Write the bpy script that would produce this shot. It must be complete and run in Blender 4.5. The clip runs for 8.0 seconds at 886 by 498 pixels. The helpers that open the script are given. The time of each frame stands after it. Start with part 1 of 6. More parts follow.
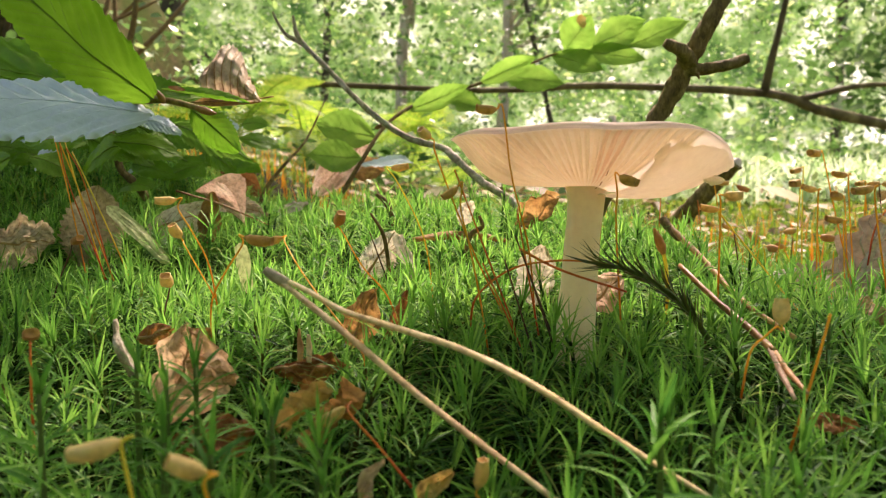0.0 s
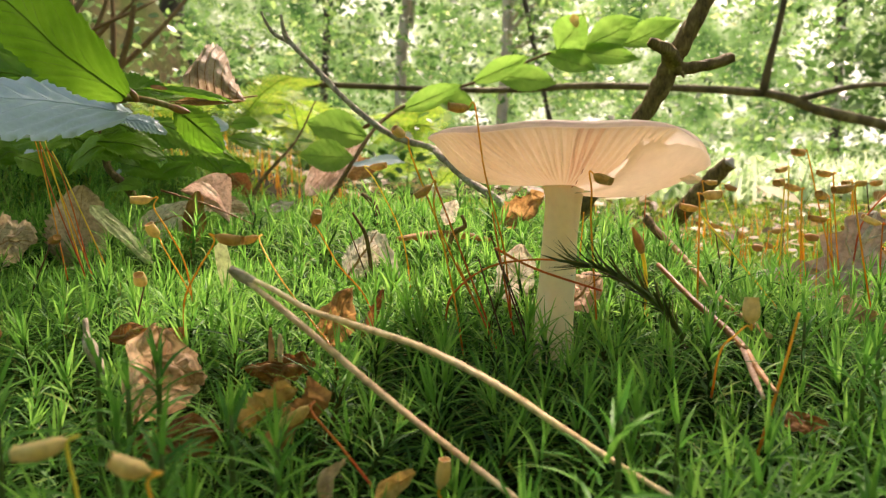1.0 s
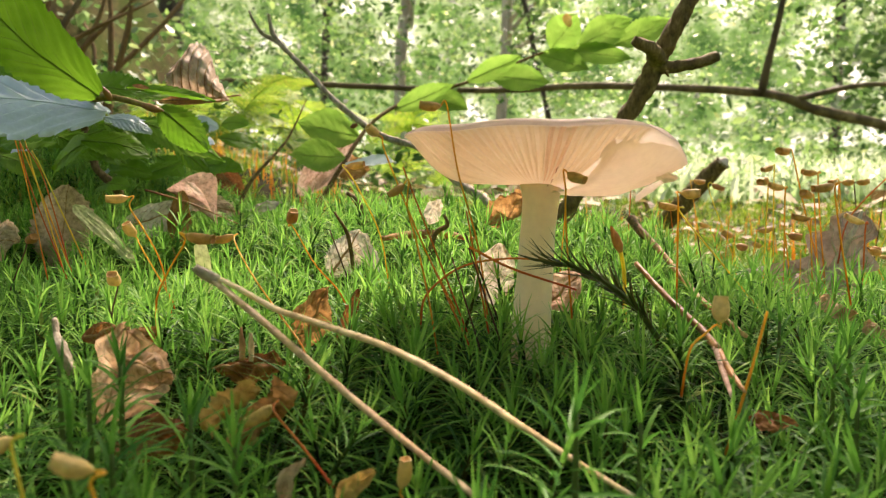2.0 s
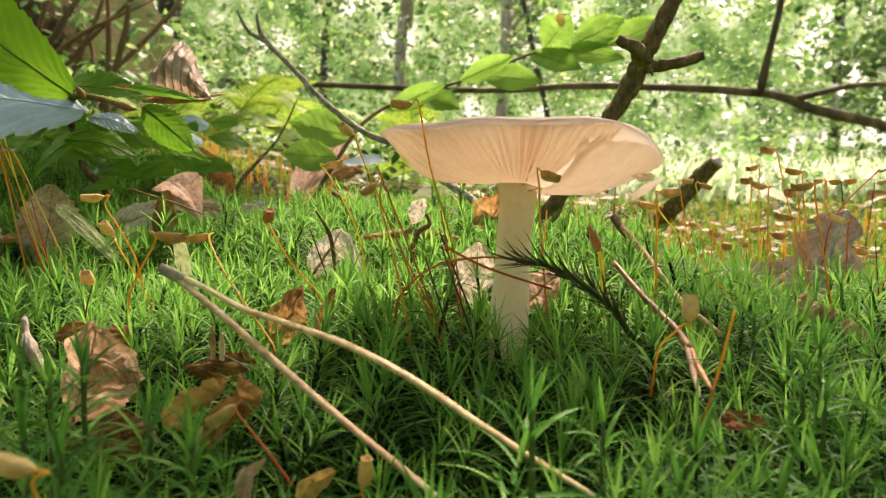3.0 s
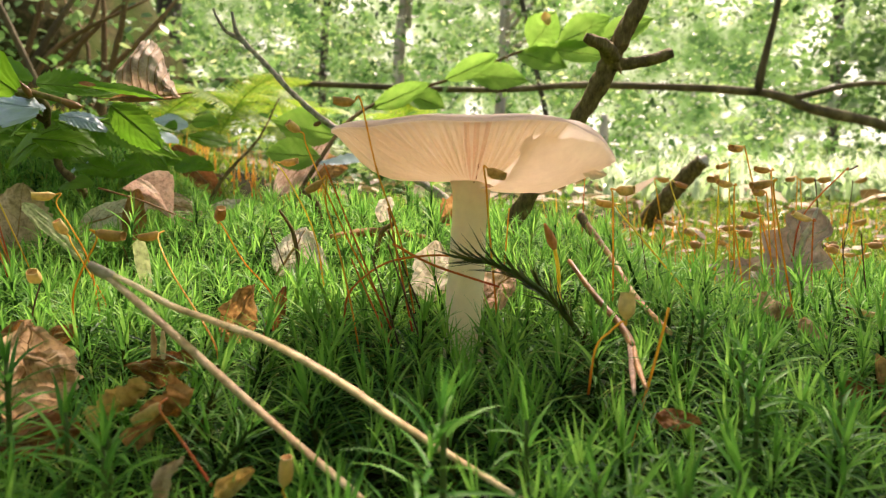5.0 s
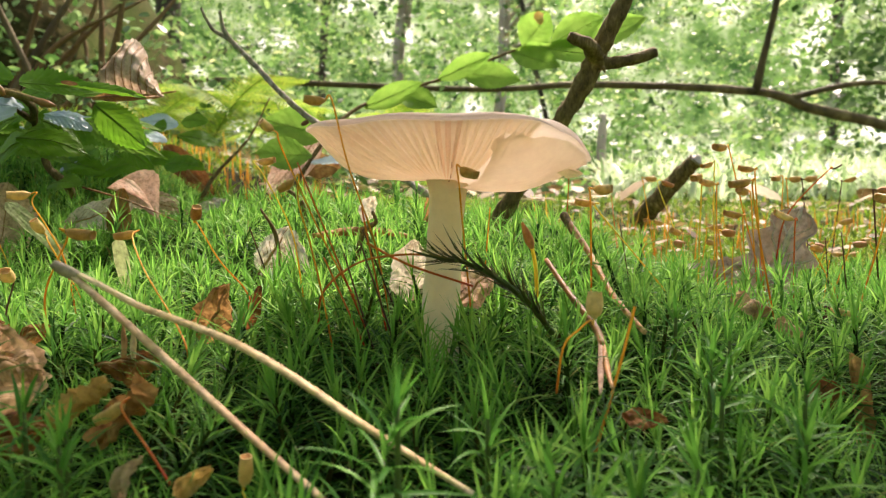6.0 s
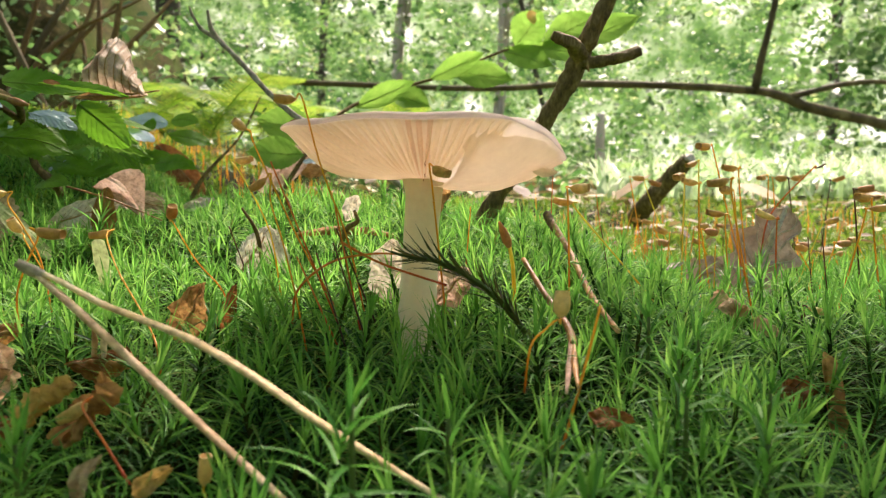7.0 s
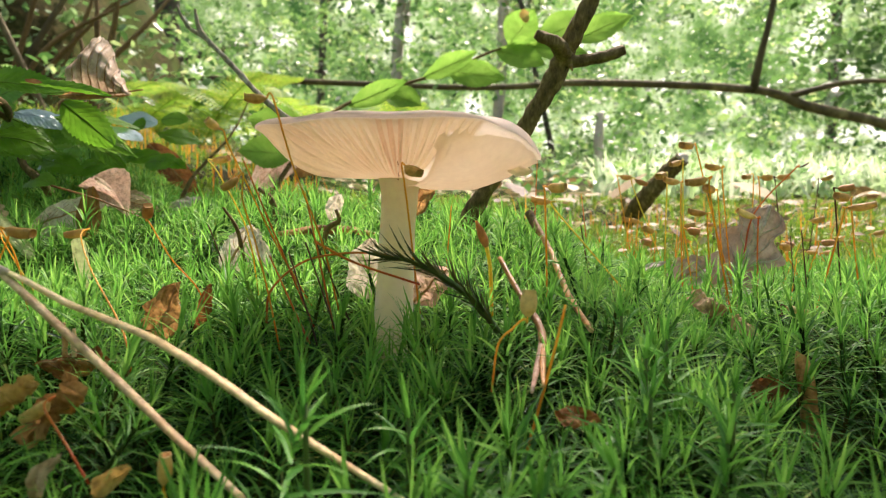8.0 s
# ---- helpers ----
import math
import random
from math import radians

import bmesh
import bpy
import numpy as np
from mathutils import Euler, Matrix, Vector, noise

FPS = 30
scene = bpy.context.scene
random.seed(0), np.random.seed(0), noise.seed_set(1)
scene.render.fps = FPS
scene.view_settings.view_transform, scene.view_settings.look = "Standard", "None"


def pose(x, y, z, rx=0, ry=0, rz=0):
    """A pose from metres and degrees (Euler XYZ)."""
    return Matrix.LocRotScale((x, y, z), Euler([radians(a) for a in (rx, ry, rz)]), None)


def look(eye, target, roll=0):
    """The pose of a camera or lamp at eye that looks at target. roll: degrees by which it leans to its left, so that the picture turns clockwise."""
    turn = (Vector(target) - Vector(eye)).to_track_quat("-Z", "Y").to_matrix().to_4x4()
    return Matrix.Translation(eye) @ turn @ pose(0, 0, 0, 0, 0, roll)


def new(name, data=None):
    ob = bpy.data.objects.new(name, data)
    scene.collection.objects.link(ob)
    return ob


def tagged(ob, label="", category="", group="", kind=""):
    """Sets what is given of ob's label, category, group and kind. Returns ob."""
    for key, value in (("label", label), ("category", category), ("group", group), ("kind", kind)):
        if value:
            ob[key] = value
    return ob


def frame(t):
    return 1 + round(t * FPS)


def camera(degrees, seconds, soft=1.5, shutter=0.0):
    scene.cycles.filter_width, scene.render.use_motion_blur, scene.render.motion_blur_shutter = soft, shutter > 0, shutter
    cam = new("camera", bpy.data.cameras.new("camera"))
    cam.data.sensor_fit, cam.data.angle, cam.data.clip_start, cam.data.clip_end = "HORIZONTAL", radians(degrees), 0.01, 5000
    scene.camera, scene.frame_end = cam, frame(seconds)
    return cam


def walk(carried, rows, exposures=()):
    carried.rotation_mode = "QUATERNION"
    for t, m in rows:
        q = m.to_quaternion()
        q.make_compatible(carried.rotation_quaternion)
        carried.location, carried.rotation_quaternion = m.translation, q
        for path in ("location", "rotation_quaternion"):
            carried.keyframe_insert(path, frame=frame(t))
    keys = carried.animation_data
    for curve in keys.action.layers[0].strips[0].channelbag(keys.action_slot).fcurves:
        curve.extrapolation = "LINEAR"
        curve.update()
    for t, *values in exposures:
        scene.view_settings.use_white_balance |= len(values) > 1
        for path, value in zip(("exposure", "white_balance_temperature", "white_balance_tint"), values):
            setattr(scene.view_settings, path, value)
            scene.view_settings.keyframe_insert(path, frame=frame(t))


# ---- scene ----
cam = camera(63.0, 8.0, soft=1.1)
# the small lens of a hand camera, wide open: what is far behind the mushroom goes soft
cam.data.dof.use_dof = True
cam.data.dof.focus_distance = 0.195
cam.data.dof.aperture_fstop = 35.0

# seconds, x, y, z, pitch, roll
PATH = [
    (0.0, 0.00000, 0.00000, 0.05000, -5.000, 0.000),
    (0.5, 0.00278, 0.00029, 0.04984, -4.991, -0.014),
    (1.0, 0.00556, 0.00057, 0.04969, -4.983, -0.027),
    (1.5, 0.00835, 0.00084, 0.04954, -4.977, -0.040),
    (3.0, 0.01672, 0.00156, 0.04911, -4.970, -0.075),
    (3.5, 0.01951, 0.00177, 0.04899, -4.973, -0.085),
    (4.0, 0.02232, 0.00197, 0.04887, -4.979, -0.095),
    (4.5, 0.02512, 0.00214, 0.04877, -4.988, -0.104),
    (6.0, 0.03359, 0.00253, 0.04854, -5.037, -0.124),
    (6.5, 0.03643, 0.00261, 0.04850, -5.062, -0.128),
    (7.0, 0.03927, 0.00266, 0.04847, -5.092, -0.132),
    (7.5, 0.04213, 0.00268, 0.04847, -5.127, -0.134),
    (8.0, 0.04500, 0.00268, 0.04849, -5.167, -0.135),
]
walk(cam, [(t, pose(x, y, z, 90 + pitch, 0, 0) @ pose(0, 0, 0, 0, 0, roll)) for t, x, y, z, pitch, roll in PATH],
     exposures=[(0.0, 1.50, 7600, 27), (4.0, 1.50, 7550, 27), (6.5, 1.50, 7100, 24), (8.0, 1.50, 6850, 22)])

# ---- light ----
SUN_EL, SUN_AZ = radians(52), radians(18)      # high, beyond the mushroom and a little to the right
world = bpy.data.worlds.new("sky")
scene.world = world
world.use_nodes = True
wn = world.node_tree
sky = wn.nodes.new("ShaderNodeTexSky")
sky.sky_type = "NISHITA"
sky.sun_disc = False
sky.sun_elevation, sky.sun_rotation = SUN_EL, SUN_AZ
sky.air_density, sky.dust_density, sky.ozone_density = 1.0, 3.0, 0.6
wn.nodes["Background"].inputs["Strength"].default_value = 0.105
wn.links.new(sky.outputs[0], wn.nodes["Background"].inputs["Color"])
sun = new("sun", bpy.data.lights.new("sun", "SUN"))
sun.data.energy, sun.data.angle, sun.data.color = 4.9, radians(6), (1.0, 0.95, 0.86)
sun_dir = Vector((math.sin(SUN_AZ) * math.cos(SUN_EL), math.cos(SUN_AZ) * math.cos(SUN_EL), math.sin(SUN_EL)))
sun.matrix_world = look(sun_dir * 20, (0, 0, 0))


# ---- materials ----
def shader(name):
    m = bpy.data.materials.new(name)
    m.use_nodes = True
    m.node_tree.nodes.clear()
    return m, m.node_tree.nodes, m.node_tree.links


def ramp(n, l, fac, stops):
    r = n.new("ShaderNodeValToRGB")
    e = r.color_ramp.elements
    while len(e) < len(stops):
        e.new(0.5)
    for k, (p, c) in zip(e, stops):
        k.position, k.color = p, (*c, 1)
    l.new(fac, r.inputs[0])
    return r.outputs[0]


def noise_tex(n, l, vec, scale, detail=4.0, rough=0.6):
    t = n.new("ShaderNodeTexNoise")
    t.inputs["Scale"].default_value, t.inputs["Detail"].default_value, t.inputs["Roughness"].default_value = scale, detail, rough
    if vec is not None:
        l.new(vec, t.inputs["Vector"])
    return t.outputs[0]


def mixc(n, l, fac, a, b, how="MIX"):
    m = n.new("ShaderNodeMix")
    m.data_type, m.blend_type = "RGBA", how
    for sock, v in ((m.inputs[0], fac), (m.inputs[6], a), (m.inputs[7], b)):
        if hasattr(v, "is_output"):
            l.new(v, sock)
        elif isinstance(v, tuple):
            sock.default_value = (*v, 1)
        else:
            sock.default_value = v
    return m.outputs[2]


def finish(n, l, color, rough, bump=None, bump_h=0.0002, through_light=0.0, through_tint=None, sss=0.0, sss_r=0.004, spec=0.5):
    b = n.new("ShaderNodeBsdfPrincipled")
    l.new(color, b.inputs["Base Color"])
    if hasattr(rough, "is_output"):
        l.new(rough, b.inputs["Roughness"])
    else:
        b.inputs["Roughness"].default_value = rough
    b.inputs["Specular IOR Level"].default_value = spec
    if sss:
        b.inputs["Subsurface Weight"].default_value = sss
        b.inputs["Subsurface Radius"].default_value = (1.0, 0.7, 0.45)
        b.inputs["Subsurface Scale"].default_value = sss_r
    o = n.new("ShaderNodeOutputMaterial")
    nrm = None
    if bump is not None:
        k = n.new("ShaderNodeBump")
        k.inputs["Distance"].default_value = bump_h
        k.inputs["Strength"].default_value = 1.0
        l.new(bump, k.inputs["Height"])
        nrm = k.outputs[0]
        l.new(nrm, b.inputs["Normal"])
    out = b.outputs[0]
    if through_light:
        t = n.new("ShaderNodeBsdfTranslucent")
        if through_tint is None:
            l.new(color, t.inputs["Color"])
        else:
            l.new(mixc(n, l, 1.0, color, through_tint, "MULTIPLY"), t.inputs["Color"])
        if nrm:
            l.new(nrm, t.inputs["Normal"])
        mx = n.new("ShaderNodeMixShader")
        mx.inputs[0].default_value = through_light
        l.new(out, mx.inputs[1])
        l.new(t.outputs[0], mx.inputs[2])
        out = mx.outputs[0]
    l.new(out, o.inputs[0])


def coords(n, kind="Object"):
    return n.new("ShaderNodeTexCoord").outputs[kind]


def island(n):
    return n.new("ShaderNodeNewGeometry").outputs["Random Per Island"]


def leafy(name, stops, rough=0.45, through_light=0.45, tint=None, scale=400.0, per="island", mottle=0.35, spec=0.5, patch=0.0):
    """Thin leaves: colours vary from leaf to leaf and within one."""
    m, n, l = shader(name)
    r = island(n) if per == "island" else n.new("ShaderNodeObjectInfo").outputs["Random"]
    c = ramp(n, l, r, stops)
    g = noise_tex(n, l, coords(n), scale, 3)
    c = mixc(n, l, mottle, c, ramp(n, l, g, [(0.3, (0.45, 0.45, 0.4)), (0.7, (1.35, 1.35, 1.2))]), "MULTIPLY")
    if patch:                                     # kinds of plants change from place to place; shade and glints are painted in too
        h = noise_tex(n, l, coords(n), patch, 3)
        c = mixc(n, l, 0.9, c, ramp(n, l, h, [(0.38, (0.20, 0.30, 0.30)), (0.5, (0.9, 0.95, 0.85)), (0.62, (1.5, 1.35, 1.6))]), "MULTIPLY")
    finish(n, l, c, rough, g, 0.00008, through_light, tint, spec=spec)
    return m


MOSS = leafy("moss_leaf", [(0.0, (0.015, 0.058, 0.014)), (0.25, (0.045, 0.145, 0.028)), (0.6, (0.100, 0.28, 0.052)), (0.9, (0.19, 0.41, 0.080)), (1.0, (0.40, 0.46, 0.13))],
             0.48, 0.45, None, 300.0, spec=0.2)
MOSS_TIP = leafy("young_moss_leaf", [(0.0, (0.095, 0.29, 0.045)), (0.5, (0.175, 0.43, 0.070)), (1.0, (0.31, 0.58, 0.11))], 0.45, 0.54, None, 300.0, spec=0.2)
# low old leaves: their own brown plus the dark of the gaps painted in
OLD_SHADE_MOSS = leafy("old_shade_moss_leaf", [(0.0, (0.010, 0.016, 0.005)), (0.6, (0.030, 0.055, 0.009)), (1.0, (0.085, 0.07, 0.02))], 0.6, 0.2, None, 300.0, spec=0.05)
MOSS_ONE = leafy("moss_leaf_alone", [(0.0, (0.05, 0.19, 0.030)), (0.5, (0.10, 0.31, 0.045)), (1.0, (0.19, 0.45, 0.07))], 0.45, 0.5, None, 300.0, "object", spec=0.2)
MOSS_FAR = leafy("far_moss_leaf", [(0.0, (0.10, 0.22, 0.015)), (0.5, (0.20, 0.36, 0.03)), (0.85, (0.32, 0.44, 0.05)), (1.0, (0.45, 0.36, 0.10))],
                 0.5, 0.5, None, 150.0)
MOSS_STEM = leafy("moss_stem", [(0.0, (0.05, 0.12, 0.015)), (1.0, (0.12, 0.12, 0.03))], 0.6, 0.1)
SPRIG = leafy("dark_sprig_leaf", [(0.0, (0.03, 0.038, 0.008)), (0.7, (0.075, 0.085, 0.018)), (1.0, (0.16, 0.12, 0.03))], 0.4, 0.2)
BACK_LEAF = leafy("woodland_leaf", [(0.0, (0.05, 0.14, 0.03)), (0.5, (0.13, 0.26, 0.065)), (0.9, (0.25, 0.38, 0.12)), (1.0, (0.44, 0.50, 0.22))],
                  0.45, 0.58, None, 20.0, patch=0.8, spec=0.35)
SHADE_LEAF = leafy("shade_leaf", [(0.0, (0.05, 0.12, 0.03)), (0.7, (0.12, 0.25, 0.07)), (1.0, (0.30, 0.42, 0.20))], 0.4, 0.45, None, 40.0)
FERN = leafy("fern_green", [(0.0, (0.16, 0.32, 0.025)), (0.6, (0.28, 0.46, 0.05)), (1.0, (0.48, 0.52, 0.08))], 0.5, 0.55, None, 80.0)
# paler than the grass's own green: the clearing's sunlight is in the colour
SUNLIT_GRASS = leafy("sunlit_grass", [(0.0, (0.36, 0.55, 0.22)), (0.6, (0.56, 0.70, 0.42)), (1.0, (0.76, 0.82, 0.60))], 0.35, 0.5, None, 60.0)
LITTER = leafy("leaf_litter", [(0.0, (0.15, 0.09, 0.035)), (0.4, (0.30, 0.20, 0.08)), (0.8, (0.44, 0.33, 0.15)), (1.0, (0.52, 0.44, 0.25))], 0.6, 0.3, None, 120.0)


def green_blade(name, base, light, rough=0.35, through_light=0.5, spec=0.5):
    m, n, l = shader(name)
    g = noise_tex(n, l, coords(n), 90.0, 5)
    f = noise_tex(n, l, coords(n), 900.0, 2)
    c = ramp(n, l, g, [(0.3, base), (0.7, light)])
    finish(n, l, c, rough, f, 0.00006, through_light, None, spec=spec)
    return m


LEAF_GREEN = green_blade("fresh_leaf_green", (0.10, 0.27, 0.016), (0.20, 0.42, 0.035), 0.42, 0.55, 0.4)
LEAF_DEEP = green_blade("deep_green_leaf", (0.12, 0.30, 0.016), (0.21, 0.43, 0.032), 0.42, 0.62, 0.3)
LEAF_PALE = green_blade("yellow_green_leaf", (0.19, 0.40, 0.055), (0.30, 0.52, 0.09), 0.5, 0.7, 0.25)
# pale blue base colour paints the sky's reflection onto a green leaf
LEAF_SKY_SHEEN = green_blade("sky_sheen_leaf", (0.46, 0.57, 0.60), (0.60, 0.71, 0.75), 0.34, 0.2, 1.0)
VEIN_GREEN = green_blade("leaf_vein", (0.13, 0.26, 0.025), (0.22, 0.38, 0.05), 0.5, 0.5)


def dry(name, dark, mid, light, rough=0.62, through_light=0.3, spot=0.5, spec=0.25):
    """Withered leaf: cloudy browns, dark specks and pale worn patches."""
    m, n, l = shader(name)
    v = coords(n)
    a = noise_tex(n, l, v, 110.0, 5, 0.65)
    b = noise_tex(n, l, v, 700.0, 4, 0.6)
    c = ramp(n, l, a, [(0.28, dark), (0.5, mid), (0.74, light)])
    c = mixc(n, l, spot, c, ramp(n, l, b, [(0.34, (0.28, 0.22, 0.18)), (0.52, (1.0, 1.0, 1.0)), (0.75, (1.35, 1.3, 1.25))]), "MULTIPLY")
    finish(n, l, c, rough, b, 0.00025, through_light, None, spec=spec)
    return m


DRY_TAN = dry("dry_tan_leaf", (0.38, 0.21, 0.10), (0.66, 0.43, 0.25), (0.84, 0.64, 0.44), through_light=0.5)
DRY_BROWN = dry("dry_brown_leaf", (0.20, 0.09, 0.028), (0.44, 0.23, 0.08), (0.64, 0.40, 0.168), through_light=0.48)
DRY_RUST = dry("dry_rust_leaf", (0.14, 0.045, 0.0144), (0.32, 0.12, 0.036), (0.52, 0.25, 0.08), through_light=0.42)
DRY_PINK = dry("dry_pink_leaf", (0.48, 0.28, 0.20), (0.66, 0.44, 0.33), (0.82, 0.65, 0.53), through_light=0.42)
DRY_GREY = dry("weathered_pale_leaf", (0.44, 0.34, 0.23), (0.76, 0.66, 0.52), (0.90, 0.84, 0.73), 0.7, 0.35)
DRY_FAWN = dry("dry_fawn_leaf", (0.33, 0.22, 0.12), (0.60, 0.44, 0.27), (0.77, 0.62, 0.44), 0.65, 0.42)
DRY_CURL = dry("dry_curled_leaf", (0.34, 0.21, 0.125), (0.54, 0.39, 0.27), (0.74, 0.61, 0.48), 0.6, 0.3, 0.35)
DRY_OLIVE = dry("faded_green_leaf", (0.38, 0.42, 0.176), (0.55, 0.58, 0.272), (0.68, 0.68, 0.368), 0.6, 0.35)
DRY_OAK = dry("dry_oak_leaf", (0.28, 0.18, 0.13), (0.48, 0.34, 0.26), (0.66, 0.51, 0.41), 0.5, 0.12, 0.35)
DRY_VEIN = dry("dry_vein", (0.28, 0.15, 0.06), (0.42, 0.25, 0.104), (0.55, 0.36, 0.16), 0.6, 0.2)
YELLOW_DRY = dry("yellow_dry_leaf", (0.38, 0.20, 0.05), (0.55, 0.34, 0.10), (0.68, 0.48, 0.2), 0.55, 0.4)


def bark_mat(name, dark, mid, light, scale=160.0, stretch=0.35, depth=0.0006, rough=0.75):
    m, n, l = shader(name)
    mp = n.new("ShaderNodeMapping")
    mp.inputs["Scale"].default_value = (1, 1, stretch)
    l.new(coords(n), mp.inputs[0])
    a = noise_tex(n, l, mp.outputs[0], scale, 6, 0.7)
    b = noise_tex(n, l, mp.outputs[0], scale * 0.2, 3)
    c = ramp(n, l, a, [(0.3, dark), (0.52, mid), (0.75, light)])
    c = mixc(n, l, 0.6, c, ramp(n, l, b, [(0.3, (0.55, 0.5, 0.45)), (0.7, (1.3, 1.3, 1.2))]), "MULTIPLY")
    finish(n, l, c, rough, a, depth, spec=0.2)
    return m


STICK = bark_mat("dark_stick_bark", (0.05, 0.032, 0.0112), (0.19, 0.13, 0.048), (0.42, 0.31, 0.136), 420.0, 0.5, 0.0012)
TWIG_GREY = bark_mat("grey_twig_bark", (0.15, 0.12, 0.085), (0.38, 0.32, 0.25), (0.66, 0.60, 0.51), 600.0, 0.6, 0.0008)
TWIG_BROWN = bark_mat("brown_twig_bark", (0.06, 0.036, 0.0144), (0.17, 0.105, 0.04), (0.32, 0.21, 0.088), 700.0, 0.6, 0.0002)
TWIG_OLIVE = bark_mat("olive_shoot_bark", (0.10, 0.07, 0.024), (0.22, 0.16, 0.056), (0.33, 0.26, 0.104), 700.0, 0.6, 0.0001, 0.5)
LOG = bark_mat("fallen_log_bark", (0.04, 0.03, 0.0136), (0.12, 0.09, 0.04), (0.25, 0.20, 0.1), 14.0, 0.5, 0.004)
TRUNK = bark_mat("trunk_bark", (0.035, 0.027, 0.02), (0.09, 0.07, 0.05), (0.19, 0.155, 0.115), 9.0, 0.3, 0.008)
TRUNK_PALE = bark_mat("pale_trunk_bark", (0.36, 0.27, 0.21), (0.62, 0.51, 0.43), (0.82, 0.74, 0.66), 9.0, 0.3, 0.006)
PINE = dry("dry_pine_needle", (0.42, 0.24, 0.10), (0.69, 0.48, 0.25), (0.88, 0.71, 0.46), 0.5, 0.0, 0.5)
PINE_DARK = dry("brown_pine_needle", (0.34, 0.18, 0.08), (0.56, 0.36, 0.19), (0.76, 0.57, 0.36), 0.5, 0.0, 0.5)
PINE_RED = dry("reddish_pine_needle", (0.26, 0.09, 0.032), (0.50, 0.24, 0.096), (0.78, 0.50, 0.272), 0.45, 0.0, 0.5)
SHEATH = dry("grey_needle_sheath", (0.24, 0.17, 0.12), (0.42, 0.33, 0.25), (0.62, 0.51, 0.41), 0.6, 0.0)
BUD = dry("brown_bud_scale", (0.13, 0.05, 0.0176), (0.26, 0.115, 0.04), (0.40, 0.21, 0.08), 0.4, 0.0, 0.3)
WOOD_PALE = dry("bare_pale_wood", (0.42, 0.33, 0.24), (0.6, 0.5, 0.4), (0.75, 0.67, 0.57), 0.6, 0.0)


def seta_mat(name, low, high):
    """A stalk's colour runs from red at its foot to yellow under the capsule, as it ripens."""
    m, n, l = shader(name)
    s = n.new("ShaderNodeSeparateXYZ")
    l.new(coords(n, "Generated"), s.inputs[0])
    g = noise_tex(n, l, coords(n), 300.0, 2)
    ad = n.new("ShaderNodeMath")
    ad.operation = "MULTIPLY_ADD"
    ad.inputs[1].default_value = 0.5
    l.new(g, ad.inputs[0])
    l.new(s.outputs[2], ad.inputs[2])
    c = ramp(n, l, ad.outputs[0], [(0.25, low), (0.95, high)])
    finish(n, l, c, 0.35, None, 0, 0.35)
    return m


SETA_ORANGE = seta_mat("orange_stalk", (0.70, 0.17, 0.012), (0.88, 0.48, 0.05))
SETA_RED = seta_mat("red_stalk", (0.50, 0.05, 0.012), (0.70, 0.20, 0.03))
SETA_YELLOW = seta_mat("yellow_stalk", (0.82, 0.40, 0.02), (0.85, 0.70, 0.10))
SETA_DARK = seta_mat("dark_stalk", (0.035, 0.014, 0.010), (0.13, 0.05, 0.02))
CAPSULE = dry("ripe_capsule", (0.40, 0.24, 0.075), (0.66, 0.45, 0.17), (0.84, 0.66, 0.32), 0.42, 0.5, 0.35)
CAPSULE_PALE = dry("pale_capsule", (0.60, 0.40, 0.13), (0.80, 0.59, 0.251), (0.90, 0.76, 0.419), 0.45, 0.35, 0.3)
CAPSULE_ORANGE = dry("orange_capsule", (0.40, 0.17, 0.0558), (0.56, 0.27, 0.102), (0.68, 0.38, 0.168), 0.45, 0.3, 0.3)
CAPSULE_IN = dry("capsule_mouth", (0.40, 0.16, 0.0465), (0.56, 0.28, 0.093), (0.68, 0.42, 0.186), 0.7, 0.1)


def flesh(name, lo, hi, through_light, sss, rough=0.55, tint=None, streak=900.0, bump_h=0.00005):
    m, n, l = shader(name)
    a = noise_tex(n, l, coords(n), 60.0, 4)
    b = noise_tex(n, l, coords(n), streak, 4)
    c = ramp(n, l, a, [(0.3, lo), (0.7, hi)])
    c = mixc(n, l, 0.25, c, ramp(n, l, b, [(0.3, (0.8, 0.76, 0.74)), (0.7, (1.1, 1.08, 1.05))]), "MULTIPLY")
    finish(n, l, c, rough, b, bump_h, through_light, tint, sss, 0.003, 0.35)
    return m


CAP_SKIN = flesh("mushroom_cap_skin", (0.66, 0.57, 0.53), (0.78, 0.70, 0.65), 0.72, 0.0, 0.6)
CAP_FLESH = flesh("mushroom_flesh", (0.94, 0.84, 0.70), (0.97, 0.90, 0.78), 0.74, 0.0, 0.6, None, 500.0, 0.00002)
GILL = flesh("mushroom_gill", (0.90, 0.78, 0.60), (0.95, 0.86, 0.70), 0.70, 0.0, 0.6)
GILL_ORANGE = flesh("orange_gill", (0.88, 0.67, 0.50), (0.93, 0.79, 0.63), 0.6, 0.0, 0.6)
STIPE = flesh("mushroom_stem_skin", (0.92, 0.79, 0.60), (0.95, 0.86, 0.70), 0.3, 0.35, 0.5, None, 500.0, 0.00012)


